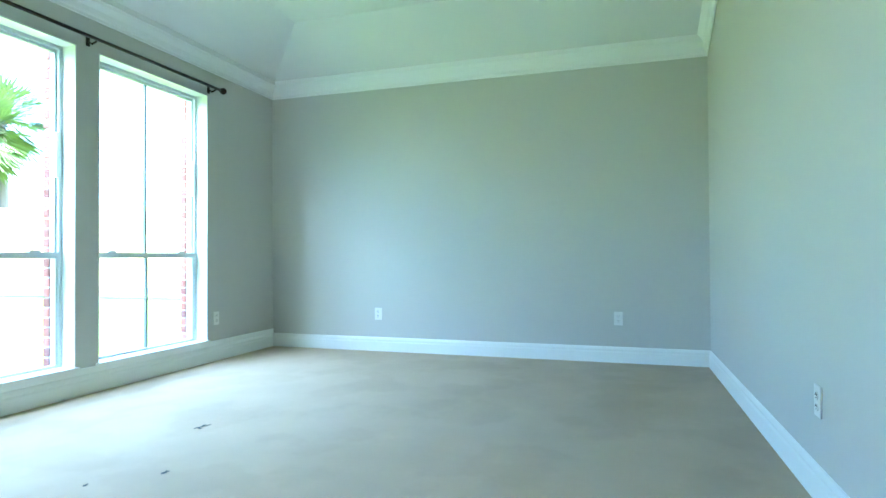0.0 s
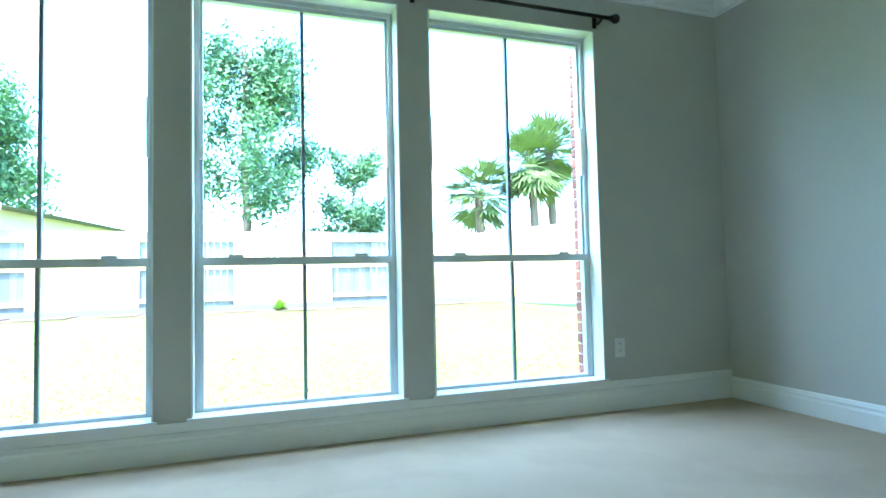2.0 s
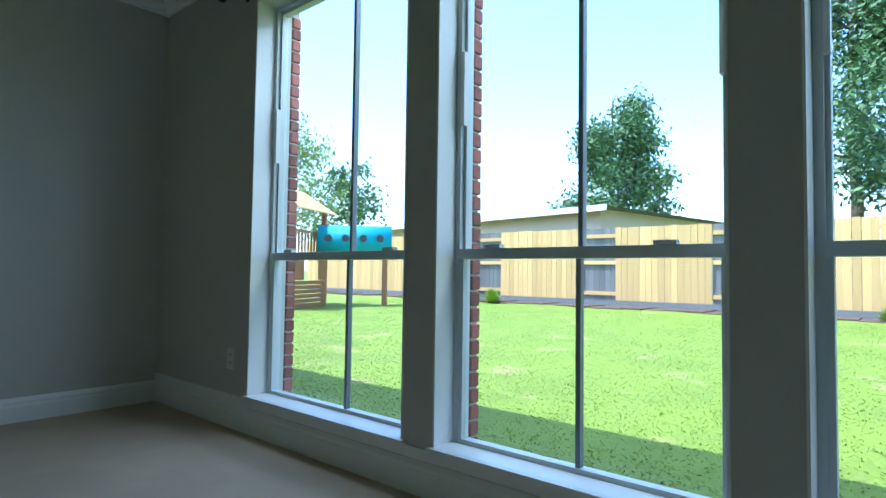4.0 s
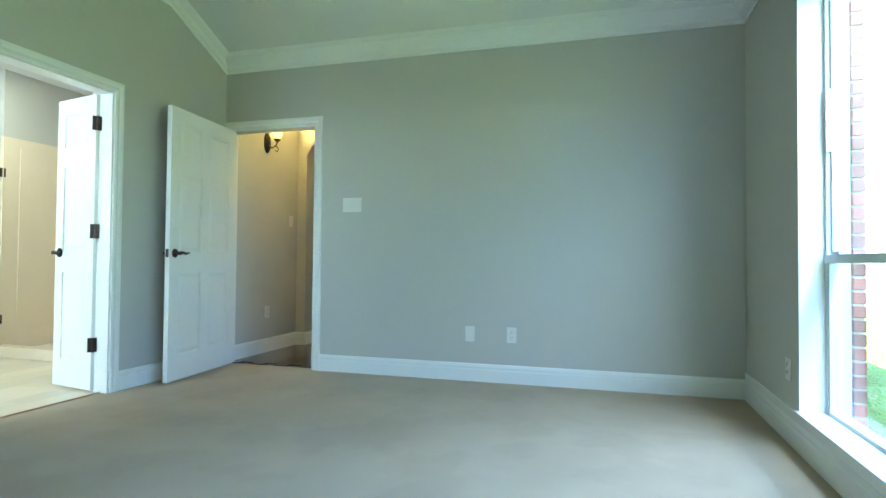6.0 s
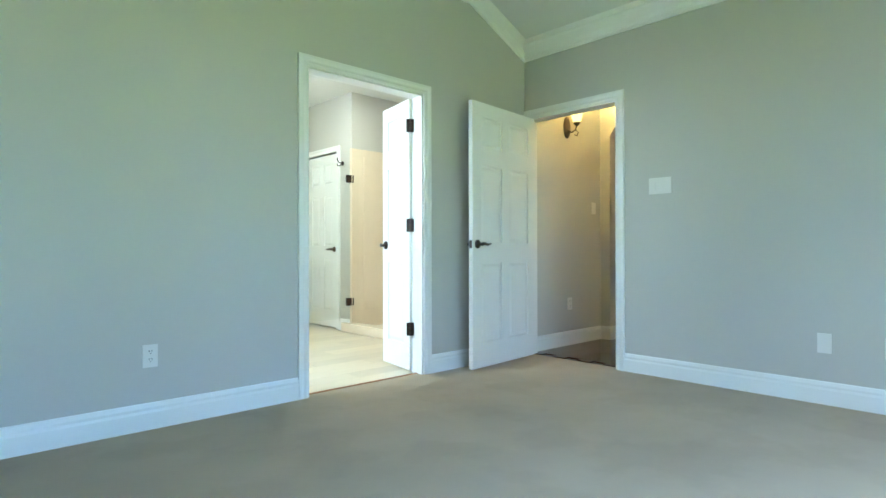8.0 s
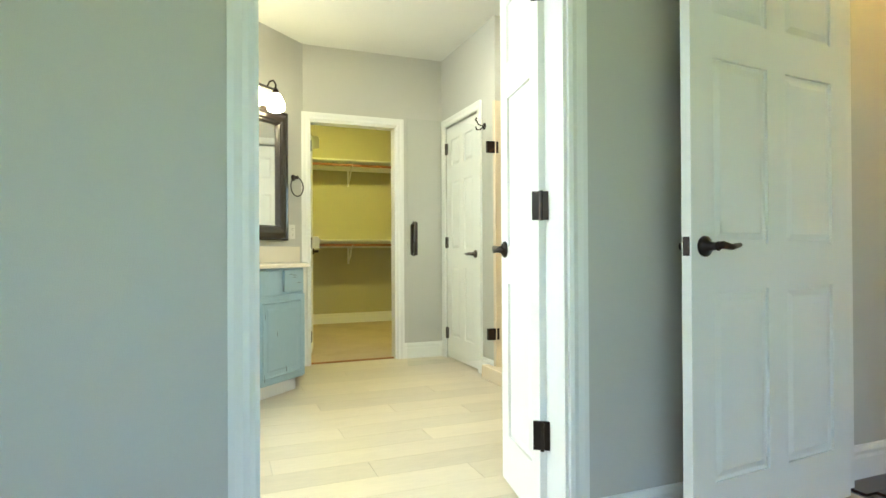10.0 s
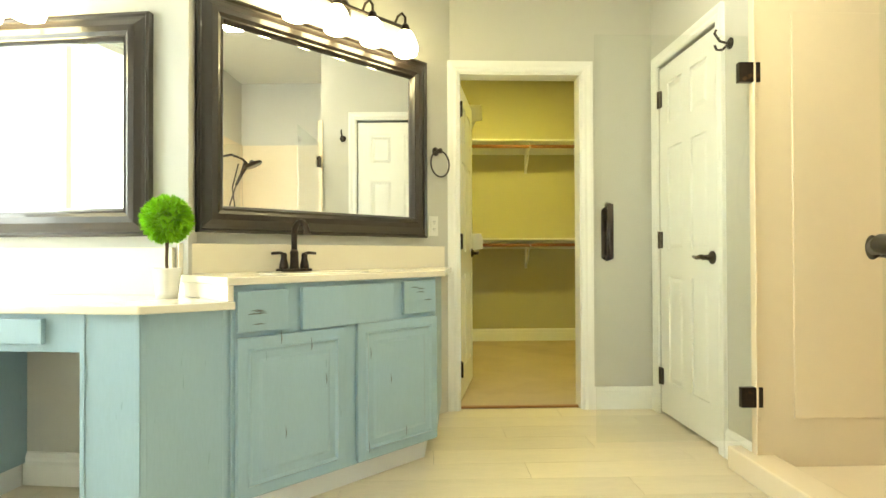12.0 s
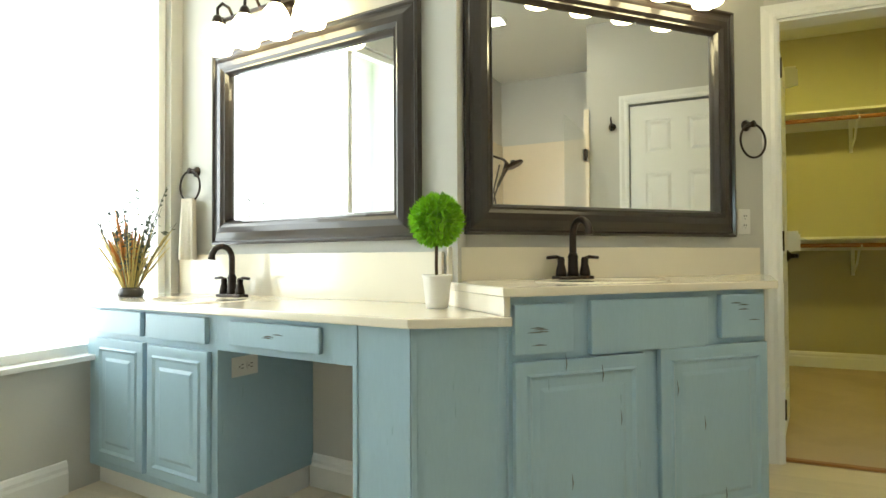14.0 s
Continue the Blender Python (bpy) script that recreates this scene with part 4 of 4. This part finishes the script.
# potted topiary ball
p = thing("topiary", "green ball topiary in a small white pot on the counter", "plant", pose(2.685, -1.985, 0.786))
part("pot", lathe(bmesh.new(), [(0.036, 0), (0.040, 0.02), (0.048, 0.10), (0.051, 0.105), (0.051, 0.11), (0.044, 0.11), (0.042, 0.09)]), POT, p, "small white ceramic pot", True)
part("stem", tube(bmesh.new(), [(0, 0, 0.08), (0.002, 0.001, 0.14), (0, 0, 0.22)], 0.006, 8), STEM, p)
bm = bmesh.new()
for k in range(1500):
    z = 1 - 2 * (k + 0.5) / 1500
    a = k * 2.39996
    d3 = Vector((math.sqrt(1 - z * z) * math.cos(a), math.sqrt(1 - z * z) * math.sin(a), z))
    d3 = (d3 + Vector([random.uniform(-0.25, 0.25) for _ in range(3)])).normalized()
    q = Vector((0, 0, 0.290)) + d3 * random.uniform(0.074, 0.086)
    t1 = d3.orthogonal().normalized()
    t1 = Matrix.Rotation(random.uniform(0, 6.28), 3, d3) @ t1
    t2 = d3.cross(t1)
    tip = q + d3 * random.uniform(0.010, 0.018) + t1 * random.uniform(-0.008, 0.008)
    va, vb, vc, vd = (bm.verts.new(c) for c in (q - d3 * 0.012, q + t1 * 0.006, tip, q - t1 * 0.006))
    bm.faces.new((va, vb, vc, vd))
bmesh.ops.create_icosphere(bm, subdivisions=3, radius=0.074, matrix=Matrix.Translation((0, 0, 0.290)))
part("foliage_ball", bm, LEAF, p, "dense bright green foliage ball")

# dried arrangement
p = thing("dried_flowers", "dried stalks and eucalyptus in a dark low vase", "flowers", MB @ pose(1.45, 0.32, 0.786) @ Matrix.Scale(1.25, 4))
part("vase", lathe(bmesh.new(), [(0.040, 0), (0.045, 0.01), (0.042, 0.03), (0.030, 0.034)]), FRAME, p, "", True)
for name, mt, count, spread, tall in (("dried_grass", DRYLEAF, 110, 0.15, 0.24), ("russet_leaf", DRYRED, 20, 0.08, 0.31), ("eucalyptus", EUCA, 22, 0.16, 0.38)):
    bm = bmesh.new()
    for k in range(count):
        a, r, hh = random.uniform(0, 6.28), random.uniform(0.2, 1) * spread, tall * random.uniform(0.6, 1.05)
        pts = [Vector((0.02 * math.cos(a), 0.02 * math.sin(a), 0.02)), Vector((0.5 * r * math.cos(a), 0.5 * r * math.sin(a), 0.55 * hh)), Vector((r * math.cos(a), r * math.sin(a), hh))]
        tube(bm, pts, [0.0015, 0.002, 0.0008] if name != "russet_leaf" else [0.001, 0.010, 0.001], 5)
        if name == "eucalyptus":
            for i in range(22):
                f = 0.3 + 0.7 * i / 22
                c = pts[0].lerp(pts[1], min(1, f * 2)) if f < 0.5 else pts[1].lerp(pts[2], f * 2 - 1)
                e = c + Vector([random.uniform(-0.020, 0.020) for _ in range(3)])
                s1 = Vector([random.uniform(-0.006, 0.006) for _ in range(3)])
                bm.faces.new([bm.verts.new(v) for v in (c, (c + e) / 2 + s1, e, (c + e) / 2 - s1)])
    part(name, bm, mt, p)

# ---- the closet ----
wall("wall_closet_back", "x", -0.7, 2.5, -6.12, -6.0, 0, 2.85, [], CLOSET, "olive-lit closet back wall")
wall("wall_closet_side", "y", -6.0, -3.39, -0.6, -0.5, 0, 2.85, [], CLOSET, "closet side wall")
wall("wall_closet_side_b", "y", -6.0, -3.39, 1.60, 1.70, 0, 2.85, [], CLOSET, "closet side wall with shelves")
wall("wall_closet_front", "x", -0.5, 1.60, -3.40, -3.392, 0, 2.85, [(0.76, 1.525, 0, 2.055)], CLOSET, "inner face of the closet wall")
solid("ceiling", boxes((-0.7, 2.2, -6.1, -3.39, 2.85, 2.9)), CEIL, "closet ceiling", "ceiling", "structure")
solid("floor", boxes((-0.7, 2.2, -6.1, -3.325, -0.2, 0.002)), CARPET, "beige closet carpet", "carpet", "structure")
baseboard([(-0.5, -6.0), (1.60, -6.0), (1.60, -4.3)])
d = panel_door("closet_door", "white panel door opened into the closet", 0.74, 2.03, pose(1.505, -3.397, 0.004, 0, 0, -101))
lever(d, Matrix.Translation((0.68, 0.0, 0.95)), -1)
for z in (0.22, 1.02, 1.85):
    hinge(d, pose(-0.006, 0.0, z, 0, 0, 45))
for z in (2.12, 1.09):
    s = thing("closet_shelf", "cream closet shelf with a wooden hanging rod", "shelf", pose(0, 0, z))
    part("board", bbox(-0.5, 1.60, -6.0, -5.68, 0, 0.02), TRIM, s)
    part("rail_board", bbox(-0.5, 1.60, -6.0, -5.98, -0.09, 0), TRIM, s)
    part("hanging_rod", tube(bmesh.new(), [(-0.49, -5.72, -0.05), (1.59, -5.72, -0.05)], 0.017), ROD, s, "reddish wooden rod", True)
    for x in (-0.05, 0.62, 1.25):
        bm = boxes((x - 0.012, x + 0.012, -5.98, -5.965, -0.30, 0.0))
        tube(bm, [(x, -5.97, -0.28), (x, -5.85, -0.20), (x, -5.74, -0.02)], 0.009, 8)
        tube(bm, [(x, -5.74, -0.02), (x, -5.70, -0.06), (x, -5.73, -0.08)], 0.007, 8)
        part("bracket", bm, TRIM, s, "cream metal bracket")
for z in (2.12, 1.09):
    s = thing("side_shelf", "cream closet side shelf on a scrolled cleat", "shelf", pose(0, 0, z))
    part("board", bbox(1.27, 1.60, -5.66, -4.35, 0, 0.02), TRIM, s)
    part("end_cleat", prism(bmesh.new(), [(1.26, 0), (1.60, 0), (1.60, -0.20), (1.44, -0.19), (1.36, -0.12), (1.26, -0.10)], 0, 0.02, m=Matrix(((1, 0, 0, 0), (0, 0, 1, -4.37), (0, 1, 0, 0), (0, 0, 0, 1)))), TRIM, s)
c = thing("closet_light", "lit flush closet ceiling light", "ceiling light", pose(0.9, -4.7, 2.85))
part("housing", bbox(-0.16, 0.16, -0.12, 0.12, -0.03, -0.001), TRIM, c)
part("diffuser", bbox(-0.14, 0.14, -0.10, 0.10, -0.05, -0.031), SHADEGLASS, c, "glowing diffuser")
area_lamp("closet_lamp", (0.9, -4.7, 2.795), (0.9, -4.699, 0), 0.26, 0.18, 1.7, (0.96, 0.80, 0.15))

# ---- the garden ----


def rise(y):
    """Height of the lawn, which climbs gently towards the back fence."""
    return -0.10 + 0.22 * min(1, max(0, (y - 7) / 8))


bm = bmesh.new()
rows = [[bm.verts.new((x, y, z)) for x in (-900, 900)] for y, z in ((-900, -0.1), (7, -0.1), (15, 0.12), (900, 0.12))]
for p, q in zip(rows, rows[1:]):
    bm.faces.new((p[0], p[1], q[1], q[0]))
ground = solid("ground", bm, GRASS, "sunlit green lawn", "lawn", "structure")
bm = bmesh.new()
for k in range(150000):
    x, y = random.uniform(-8, 9), 4.6 + 10 * random.random() ** 1.6
    a, hh = random.uniform(0, 6.28), random.uniform(0.007, 0.017)
    dx, dy = 0.005 * math.cos(a), 0.005 * math.sin(a)
    bm.faces.new([bm.verts.new(v) for v in ((x - dx, y - dy, rise(y)), (x + dx, y + dy, rise(y)), (x + random.uniform(-0.03, 0.03), y + random.uniform(-0.03, 0.03), rise(y) + hh))])
solid("grass", bm, BLADE, "short green lawn grass", "grass", "stuff")
FY = 15.6
bm = bmesh.new()
for k in range(60):
    x0, x1 = -13 + k * 0.42, -13 + (k + 1) * 0.42
    y = FY - 1.0 + 0.15 * math.sin(k * 0.9)
    box(bm, x0, x1, y, FY + 0.2, 0.08, 0.135 + 0.012 * math.sin(k * 2.1))
solid("mulch_bed", bm, MULCH, "dark mulch bed along the fence", "mulch", "structure")
board = {m.name: finish("board", boxes((0, 0.138, 0, 0.018, 0.0, 1.87)), m) for m in (CEDAR, GREYWOOD)}


def fence(label, m, count, kinds):
    f = thing("fence", label, "fence", m, kind="structure")
    for z in (0.25, 1.0, 1.65):
        part("rail", boxes((0, count * 0.145, 0.02, 0.06, z, z + 0.09)), CEDAR, f)
    part("kick_board", boxes((0, count * 0.145, -0.005, 0.015, 0.0, 0.14)), GREYWOOD, f)
    for i in range(count):
        kind = kinds(i)
        o = new("board", board[(CEDAR if kind else GREYWOOD).name])
        o.parent = f
        o.location = (i * 0.145, -0.002 if kind else 0.062, 0.02 + random.uniform(-0.012, 0.012))
        o.rotation_euler = (0, random.uniform(-0.004, 0.004), 0)
    return f


fence("wooden fence of fresh cedar and weathered grey boards", pose(-14, FY, 0.12), 157, lambda i: not (55 <= i < 61 or 78 <= i < 84 or 99 <= i < 113 or 129 <= i < 145))
fence("fresh cedar board fence at the side of the lawn", pose(8.75, FY, 0.12, 0, 0, -72), 90, lambda i: True)


def tree(label, at, height, trunk, crown, leaves, seed, mt=FOLIAGE, size=0.16):
    rnd = random.Random(seed)
    t = thing("tree", label, "tree", pose(*at))
    bm = bmesh.new()
    tube(bm, [(0, 0, -0.1), (0.05, 0.02, height * 0.3), (-0.04, 0.05, height * 0.6), (0.03, 0, height * 0.93)], [trunk, trunk * 0.8, trunk * 0.5, trunk * 0.12], 10)
    tips = []
    for k in range(26):
        z = height * rnd.uniform(0.28, 0.92)
        a = rnd.uniform(0, 6.28)
        reach = crown * (1.15 - 0.75 * z / height) * rnd.uniform(0.6, 1.1)
        e = Vector((reach * math.cos(a), reach * math.sin(a), z + reach * rnd.uniform(0.15, 0.5)))
        s0 = Vector((0, 0, z))
        mid = s0.lerp(e, 0.5) + Vector((0, 0, -0.08 * reach))
        tube(bm, [s0, mid, e], [trunk * 0.28, trunk * 0.16, trunk * 0.04], 6)
        tips += [mid, e, s0.lerp(e, 0.75), e]
    part("trunk", bm, BARK, t, "brown trunk and limbs")
    vs, fs = [], []
    for k in range(leaves):
        c = rnd.choice(tips) + Vector([rnd.gauss(0, crown * 0.13) for _ in range(3)])
        u1 = Vector([rnd.uniform(-1, 1) for _ in range(3)]).normalized()
        v1 = u1.orthogonal().normalized()
        s = size * rnd.uniform(0.5, 1.2)
        n = len(vs)
        vs += [c - u1 * s, c + v1 * s * 0.45, c + u1 * s, c - v1 * s * 0.45]
        fs.append((n, n + 1, n + 2, n + 3))
    me = bpy.data.meshes.new("crown")
    me.from_pydata([tuple(v) for v in vs], [], fs)
    me.materials.append(mt)
    o = new("crown", me)
    o.parent = t
    return t


tree("tall broad-leaved tree behind the fence", (2.65, 18.6, 0.11), 8.2, 0.16, 2.3, 16000, 3, size=0.10)
tree("round leafy tree behind the fence", (6.0, 19.5, 0.11), 4.9, 0.10, 1.5, 9000, 4, size=0.09)
tree("leafy tree beside the neighbour's house", (-10.0, 34, 0.1), 12.0, 0.2, 3.4, 16000, 9, size=0.16)
tree("pale leafy tree beyond the playset", (-17.5, 17.0, 0.11), 7.6, 0.10, 2.6, 5000, 5, mt=PALELEAF, size=0.10)
tree("leafy tree beyond the far fence", (-24, 26, 0.11), 7.5, 0.14, 2.6, 3500, 6, size=0.16)


def palm(at, height, seed):
    rnd = random.Random(seed)
    t = thing("palm_tree", "shaggy fan palm beyond the cedar fence", "tree", pose(*at))
    part("trunk", tube(bmesh.new(), [(0, 0, -0.1), (0.05, 0, height * 0.5), (0, 0.05, height)], [0.16, 0.13, 0.12], 10), BARK, t)
    bm = bmesh.new()
    for k in range(52):
        a, up = rnd.uniform(0, 6.28), rnd.uniform(-1.0, 1.2)
        d3 = Vector((math.cos(a) * math.cos(up), math.sin(a) * math.cos(up), math.sin(up)))
        base, hub = Vector((0, 0, height)), Vector((0, 0, height)) + d3 * 0.55
        tube(bm, [base, hub], [0.015, 0.008], 5)
        side = d3.cross(Vector((0, 0, 1))).normalized()
        for j in range(15):
            f = -1.2 + 2.4 * j / 14
            e = hub + (d3 * math.cos(f) + side * math.sin(f)) * rnd.uniform(0.7, 1.05) + Vector((0, 0, -0.12 - 0.1 * rnd.random()))
            w1 = side * 0.045
            bm.faces.new([bm.verts.new(v) for v in (hub, (hub + e) / 2 + w1, e, (hub + e) / 2 - w1)])
    part("fronds", bm, PALM, t)


palm((9.1, 16.4, 0.11), 3.1, 1)
palm((10.6, 15.9, 0.11), 3.9, 2)
palm((11.6, 16.6, 0.11), 4.6, 3)


def shrub(at, r, seed):
    rnd = random.Random(seed)
    bm = bmesh.new()
    for k in range(260):
        a, e = rnd.uniform(0, 6.28), rnd.uniform(0.2, 1.5)
        tip = Vector((math.cos(a) * math.cos(e), math.sin(a) * math.cos(e), math.sin(e))) * r * rnd.uniform(0.6, 1.1)
        w1 = Vector((-math.sin(a), math.cos(a), 0)) * 0.018
        b0 = tip * 0.1
        bm.faces.new([bm.verts.new(v) for v in (b0, tip * 0.6 + w1, tip, tip * 0.6 - w1)])
    solid("shrub", bm, BLADE, "low bright green shrub in the mulch bed", "shrub", m=pose(*at))


shrub((-5.6, 14.6, 0.11), 0.55, 1)
shrub((-4.6, 14.4, 0.11), 0.40, 2)
shrub((-7.0, 14.8, 0.11), 0.6, 3)
shrub((3.4, 15.0, 0.11), 0.3, 4)

# neighbour's house
hs = thing("house", "neighbour's pale one-storey house behind the fence", "house", pose(-3.4, 18.2, 0.11, 0, 0, -10.8))
part("wall", boxes((-13, 0, 0, 8, 0, 2.8)), STUCCO, hs)
bm = bmesh.new()
e = [bm.verts.new(v) for v in ((-13.6, -0.6, 2.7), (0.6, -0.6, 2.7), (0.6, 8.6, 2.7), (-13.6, 8.6, 2.7))]
r = [bm.verts.new(v) for v in ((-9, 4, 3.15), (-4, 4, 3.15))]
for f in ((e[0], e[1], r[1], r[0]), (e[1], e[2], r[1]), (e[2], e[3], r[0], r[1]), (e[3], e[0], r[0])):
    bm.faces.new(f)
bm.faces.new(e[::-1])
part("roof", bm, SHINGLE, hs, "grey shingle hip roof")
part("fascia", boxes((-13.62, 0.62, -0.63, -0.60, 2.57, 2.74)), TRIM, hs, "pale fascia board")
for x in (-9.0, -3.2):
    wn2 = part("window", boxes((x, x + 1.0, -0.03, 0.0, 1.0, 2.1)), TRIM, hs)
    part("pane", boxes((x + 0.06, x + 0.94, -0.036, -0.031, 1.06, 2.04)), SLOT, wn2)

# playset
ps = thing("playset", "red cedar playset with a gabled roof and teal slide tunnel", "playset", pose(-8.0, 10.4, -0.03, 0, 0, 25))
for x in (-0.75, 0.75):
    for y in (-0.75, 0.75):
        part("post", bbox(x - 0.05, x + 0.05, y - 0.05, y + 0.05, 0, 2.35, w=0.008), REDCEDAR, ps)
part("deck", bbox(-0.85, 0.85, -0.85, 0.85, 1.20, 1.26), REDCEDAR, ps)
for k in range(6):
    z = 0.05 + k * 0.105
    part("lower_slat", bbox(-0.82, 0.82, -0.83, -0.81, z, z + 0.09), REDCEDAR, ps)
    part("lower_slat", bbox(0.81, 0.83, -0.80, 0.80, z, z + 0.09), REDCEDAR, ps)
for k in range(11):
    x = -0.78 + k * 0.145
    part("rail_slat", bbox(x, x + 0.07, -0.82, -0.80, 1.26, 1.78), REDCEDAR, ps)
    part("rail_slat", bbox(0.80, 0.82, x, x + 0.07, 1.26, 1.78), REDCEDAR, ps)
part("hand_rail", boxes((-0.84, 0.84, -0.85, -0.79, 1.78, 1.84), (0.79, 0.85, -0.78, 0.84, 1.78, 1.84)), REDCEDAR, ps)
for s in (-1, 1):
    bm = bmesh.new()
    for i in range(6):
        f0, f1 = i / 6, (i + 1) / 6 - 0.01
        pts = [(s * 0.98 * (1 - f), z) for f, z in ((f0, 2.30 + 0.62 * f0), (f1, 2.30 + 0.62 * f1 - 0.01))]
        vs = [bm.verts.new(v) for v in ((pts[0][0], -1.0, pts[0][1]), (pts[1][0], -1.0, pts[1][1]), (pts[1][0], 1.0, pts[1][1]), (pts[0][0], 1.0, pts[0][1]))]
        top = [bm.verts.new(v.co + Vector((0, 0, 0.03))) for v in vs]
        bm.faces.new(vs)
        bm.faces.new(top)
        for k in range(4):
            bm.faces.new((vs[k], vs[(k + 1) % 4], top[(k + 1) % 4], top[k]))
    part("roof_slope", bm, CEDAR, ps, "pale wooden roof boards")
    part("gable_board", tube(bmesh.new(), [(s * 0.98, -1.02, 2.30), (0, -1.02, 2.93)], 0.05, 4), REDCEDAR, ps)
part("gable_infill", tube(bmesh.new(), [(-0.6, -0.98, 2.5), (0, -0.98, 2.62), (0.6, -0.98, 2.5)], 0.05, 4), REDCEDAR, ps)
tn = part("tunnel", tube(bmesh.new(), [(0.85, 0.3, 1.65), (2.5, 0.9, 1.65)], 0.36, 20), TARP, ps, "teal canvas tunnel", True)
for f in (0.15, 0.38, 0.62, 0.85):
    part("porthole", lathe(bmesh.new(), [(0.09, 0), (0.09, 0.012)], m=pose(0.85 + 1.65 * f + 0.12, 0.3 + 0.6 * f - 0.345, 1.68, 90, 0, 20)), SLOT, tn, "round dark porthole")
part("tunnel_leg", boxes((2.3, 2.4, 0.8, 0.9, 0, 1.3)), REDCEDAR, ps)
for x0, x1, y0, y1 in ((-0.80, -0.42, -0.83, -0.81), (0.78, 0.82, -0.83, -0.81), (0.81, 0.83, -0.80, -0.35), (0.81, 0.83, 0.35, 0.80)):
    part("upright_board", boxes((x0, x1, y0, y1, 0.68, 1.20)), REDCEDAR, ps)
for z in (0.72, 0.92, 1.12):
    part("window_bar", boxes((0.30, 0.78, -0.85, -0.83, z, z + 0.04)), TRIM, ps, "white playhouse window bar")
for x in (0.30, 0.52, 0.74):
    part("window_bar", boxes((x, x + 0.04, -0.848, -0.832, 0.72, 1.16)), TRIM, ps, "white playhouse window bar")
part("playhouse_door", boxes((-0.30, 0.16, -0.86, -0.835, 0.05, 1.15)), REDCEDAR, ps, "dark red playhouse door")
part("door_window", boxes((-0.22, 0.08, -0.868, -0.861, 0.66, 1.08)), TRIM, ps, "white door window frame")
part("deck_beam", bbox(-1.0, 1.0, -0.95, -0.87, 1.10, 1.24), REDCEDAR, ps)
for k in range(8):
    z = 1.26 + k * 0.105
    part("cabin_slat", boxes((-0.84, -0.82, -0.80, 0.80, z, z + 0.09)), REDCEDAR, ps)
    part("cabin_slat", boxes((-0.80, -0.30, -0.845, -0.825, z, z + 0.09)), REDCEDAR, ps)
part("cabin_window", boxes((-0.68, -0.42, -0.87, -0.85, 1.62, 1.98)), TRIM, ps, "white cabin window")
bm = prism(bmesh.new(), [(-0.42, 0), (0.42, 0), (0, 0.42)], -0.55, 0.0, m=Matrix(((0, 0, 1, -0.35), (1, 0, 0, 0.0), (0, 1, 0, 2.52), (0, 0, 0, 1))))
part("dormer", bm, CEDAR, ps, "small wooden dormer")
po = thing("clothes_post", "white post with a wooden brace and green cap", "post", pose(-3.6, 11.6, 0.02))
part("shaft", bbox(-0.05, 0.05, -0.05, 0.05, 0.0, 2.0), TRIM, po)
part("cap", bbox(-0.09, 0.09, -0.09, 0.09, 2.0, 2.07), TARP, po, "green cap")
part("brace", bbox(-0.03, 0.03, -0.10, -0.055, 0.0, 0.95), CEDAR, po)

# bathroom planks
plank = {}
for row in range(18):
    y0 = -3.30 + row * 0.18
    x = -0.0 - (row * 0.41) % 1.2 + 0.33 - 0.6
    while x < 4.3:
        x0, x1 = max(x, 0.2), min(x + 1.198, 4.3)
        if x1 - x0 > 0.02:
            key = round(x1 - x0, 3)
            if key not in plank:
                plank[key] = finish("plank", boxes((0, key, 0, 0.1785, -0.004, 0.0)), PLANK)
            o = new("plank", plank[key])
            o.parent = bath_floor
            o.location = (x0, y0, 0.0)
        x += 1.2
# hall planks
hp_mesh = finish("plank", boxes((0, 1.198, 0, 0.1185, -0.006, 0.0)), DARKWOOD)
for row in range(11):
    for k in range(4):
        o = new("plank", hp_mesh)
        o.parent = hall_floor
        o.location = (-4.9 + k * 1.2 + (0.0 if row % 2 else -0.06), -0.14 + row * 0.12, 0.0)
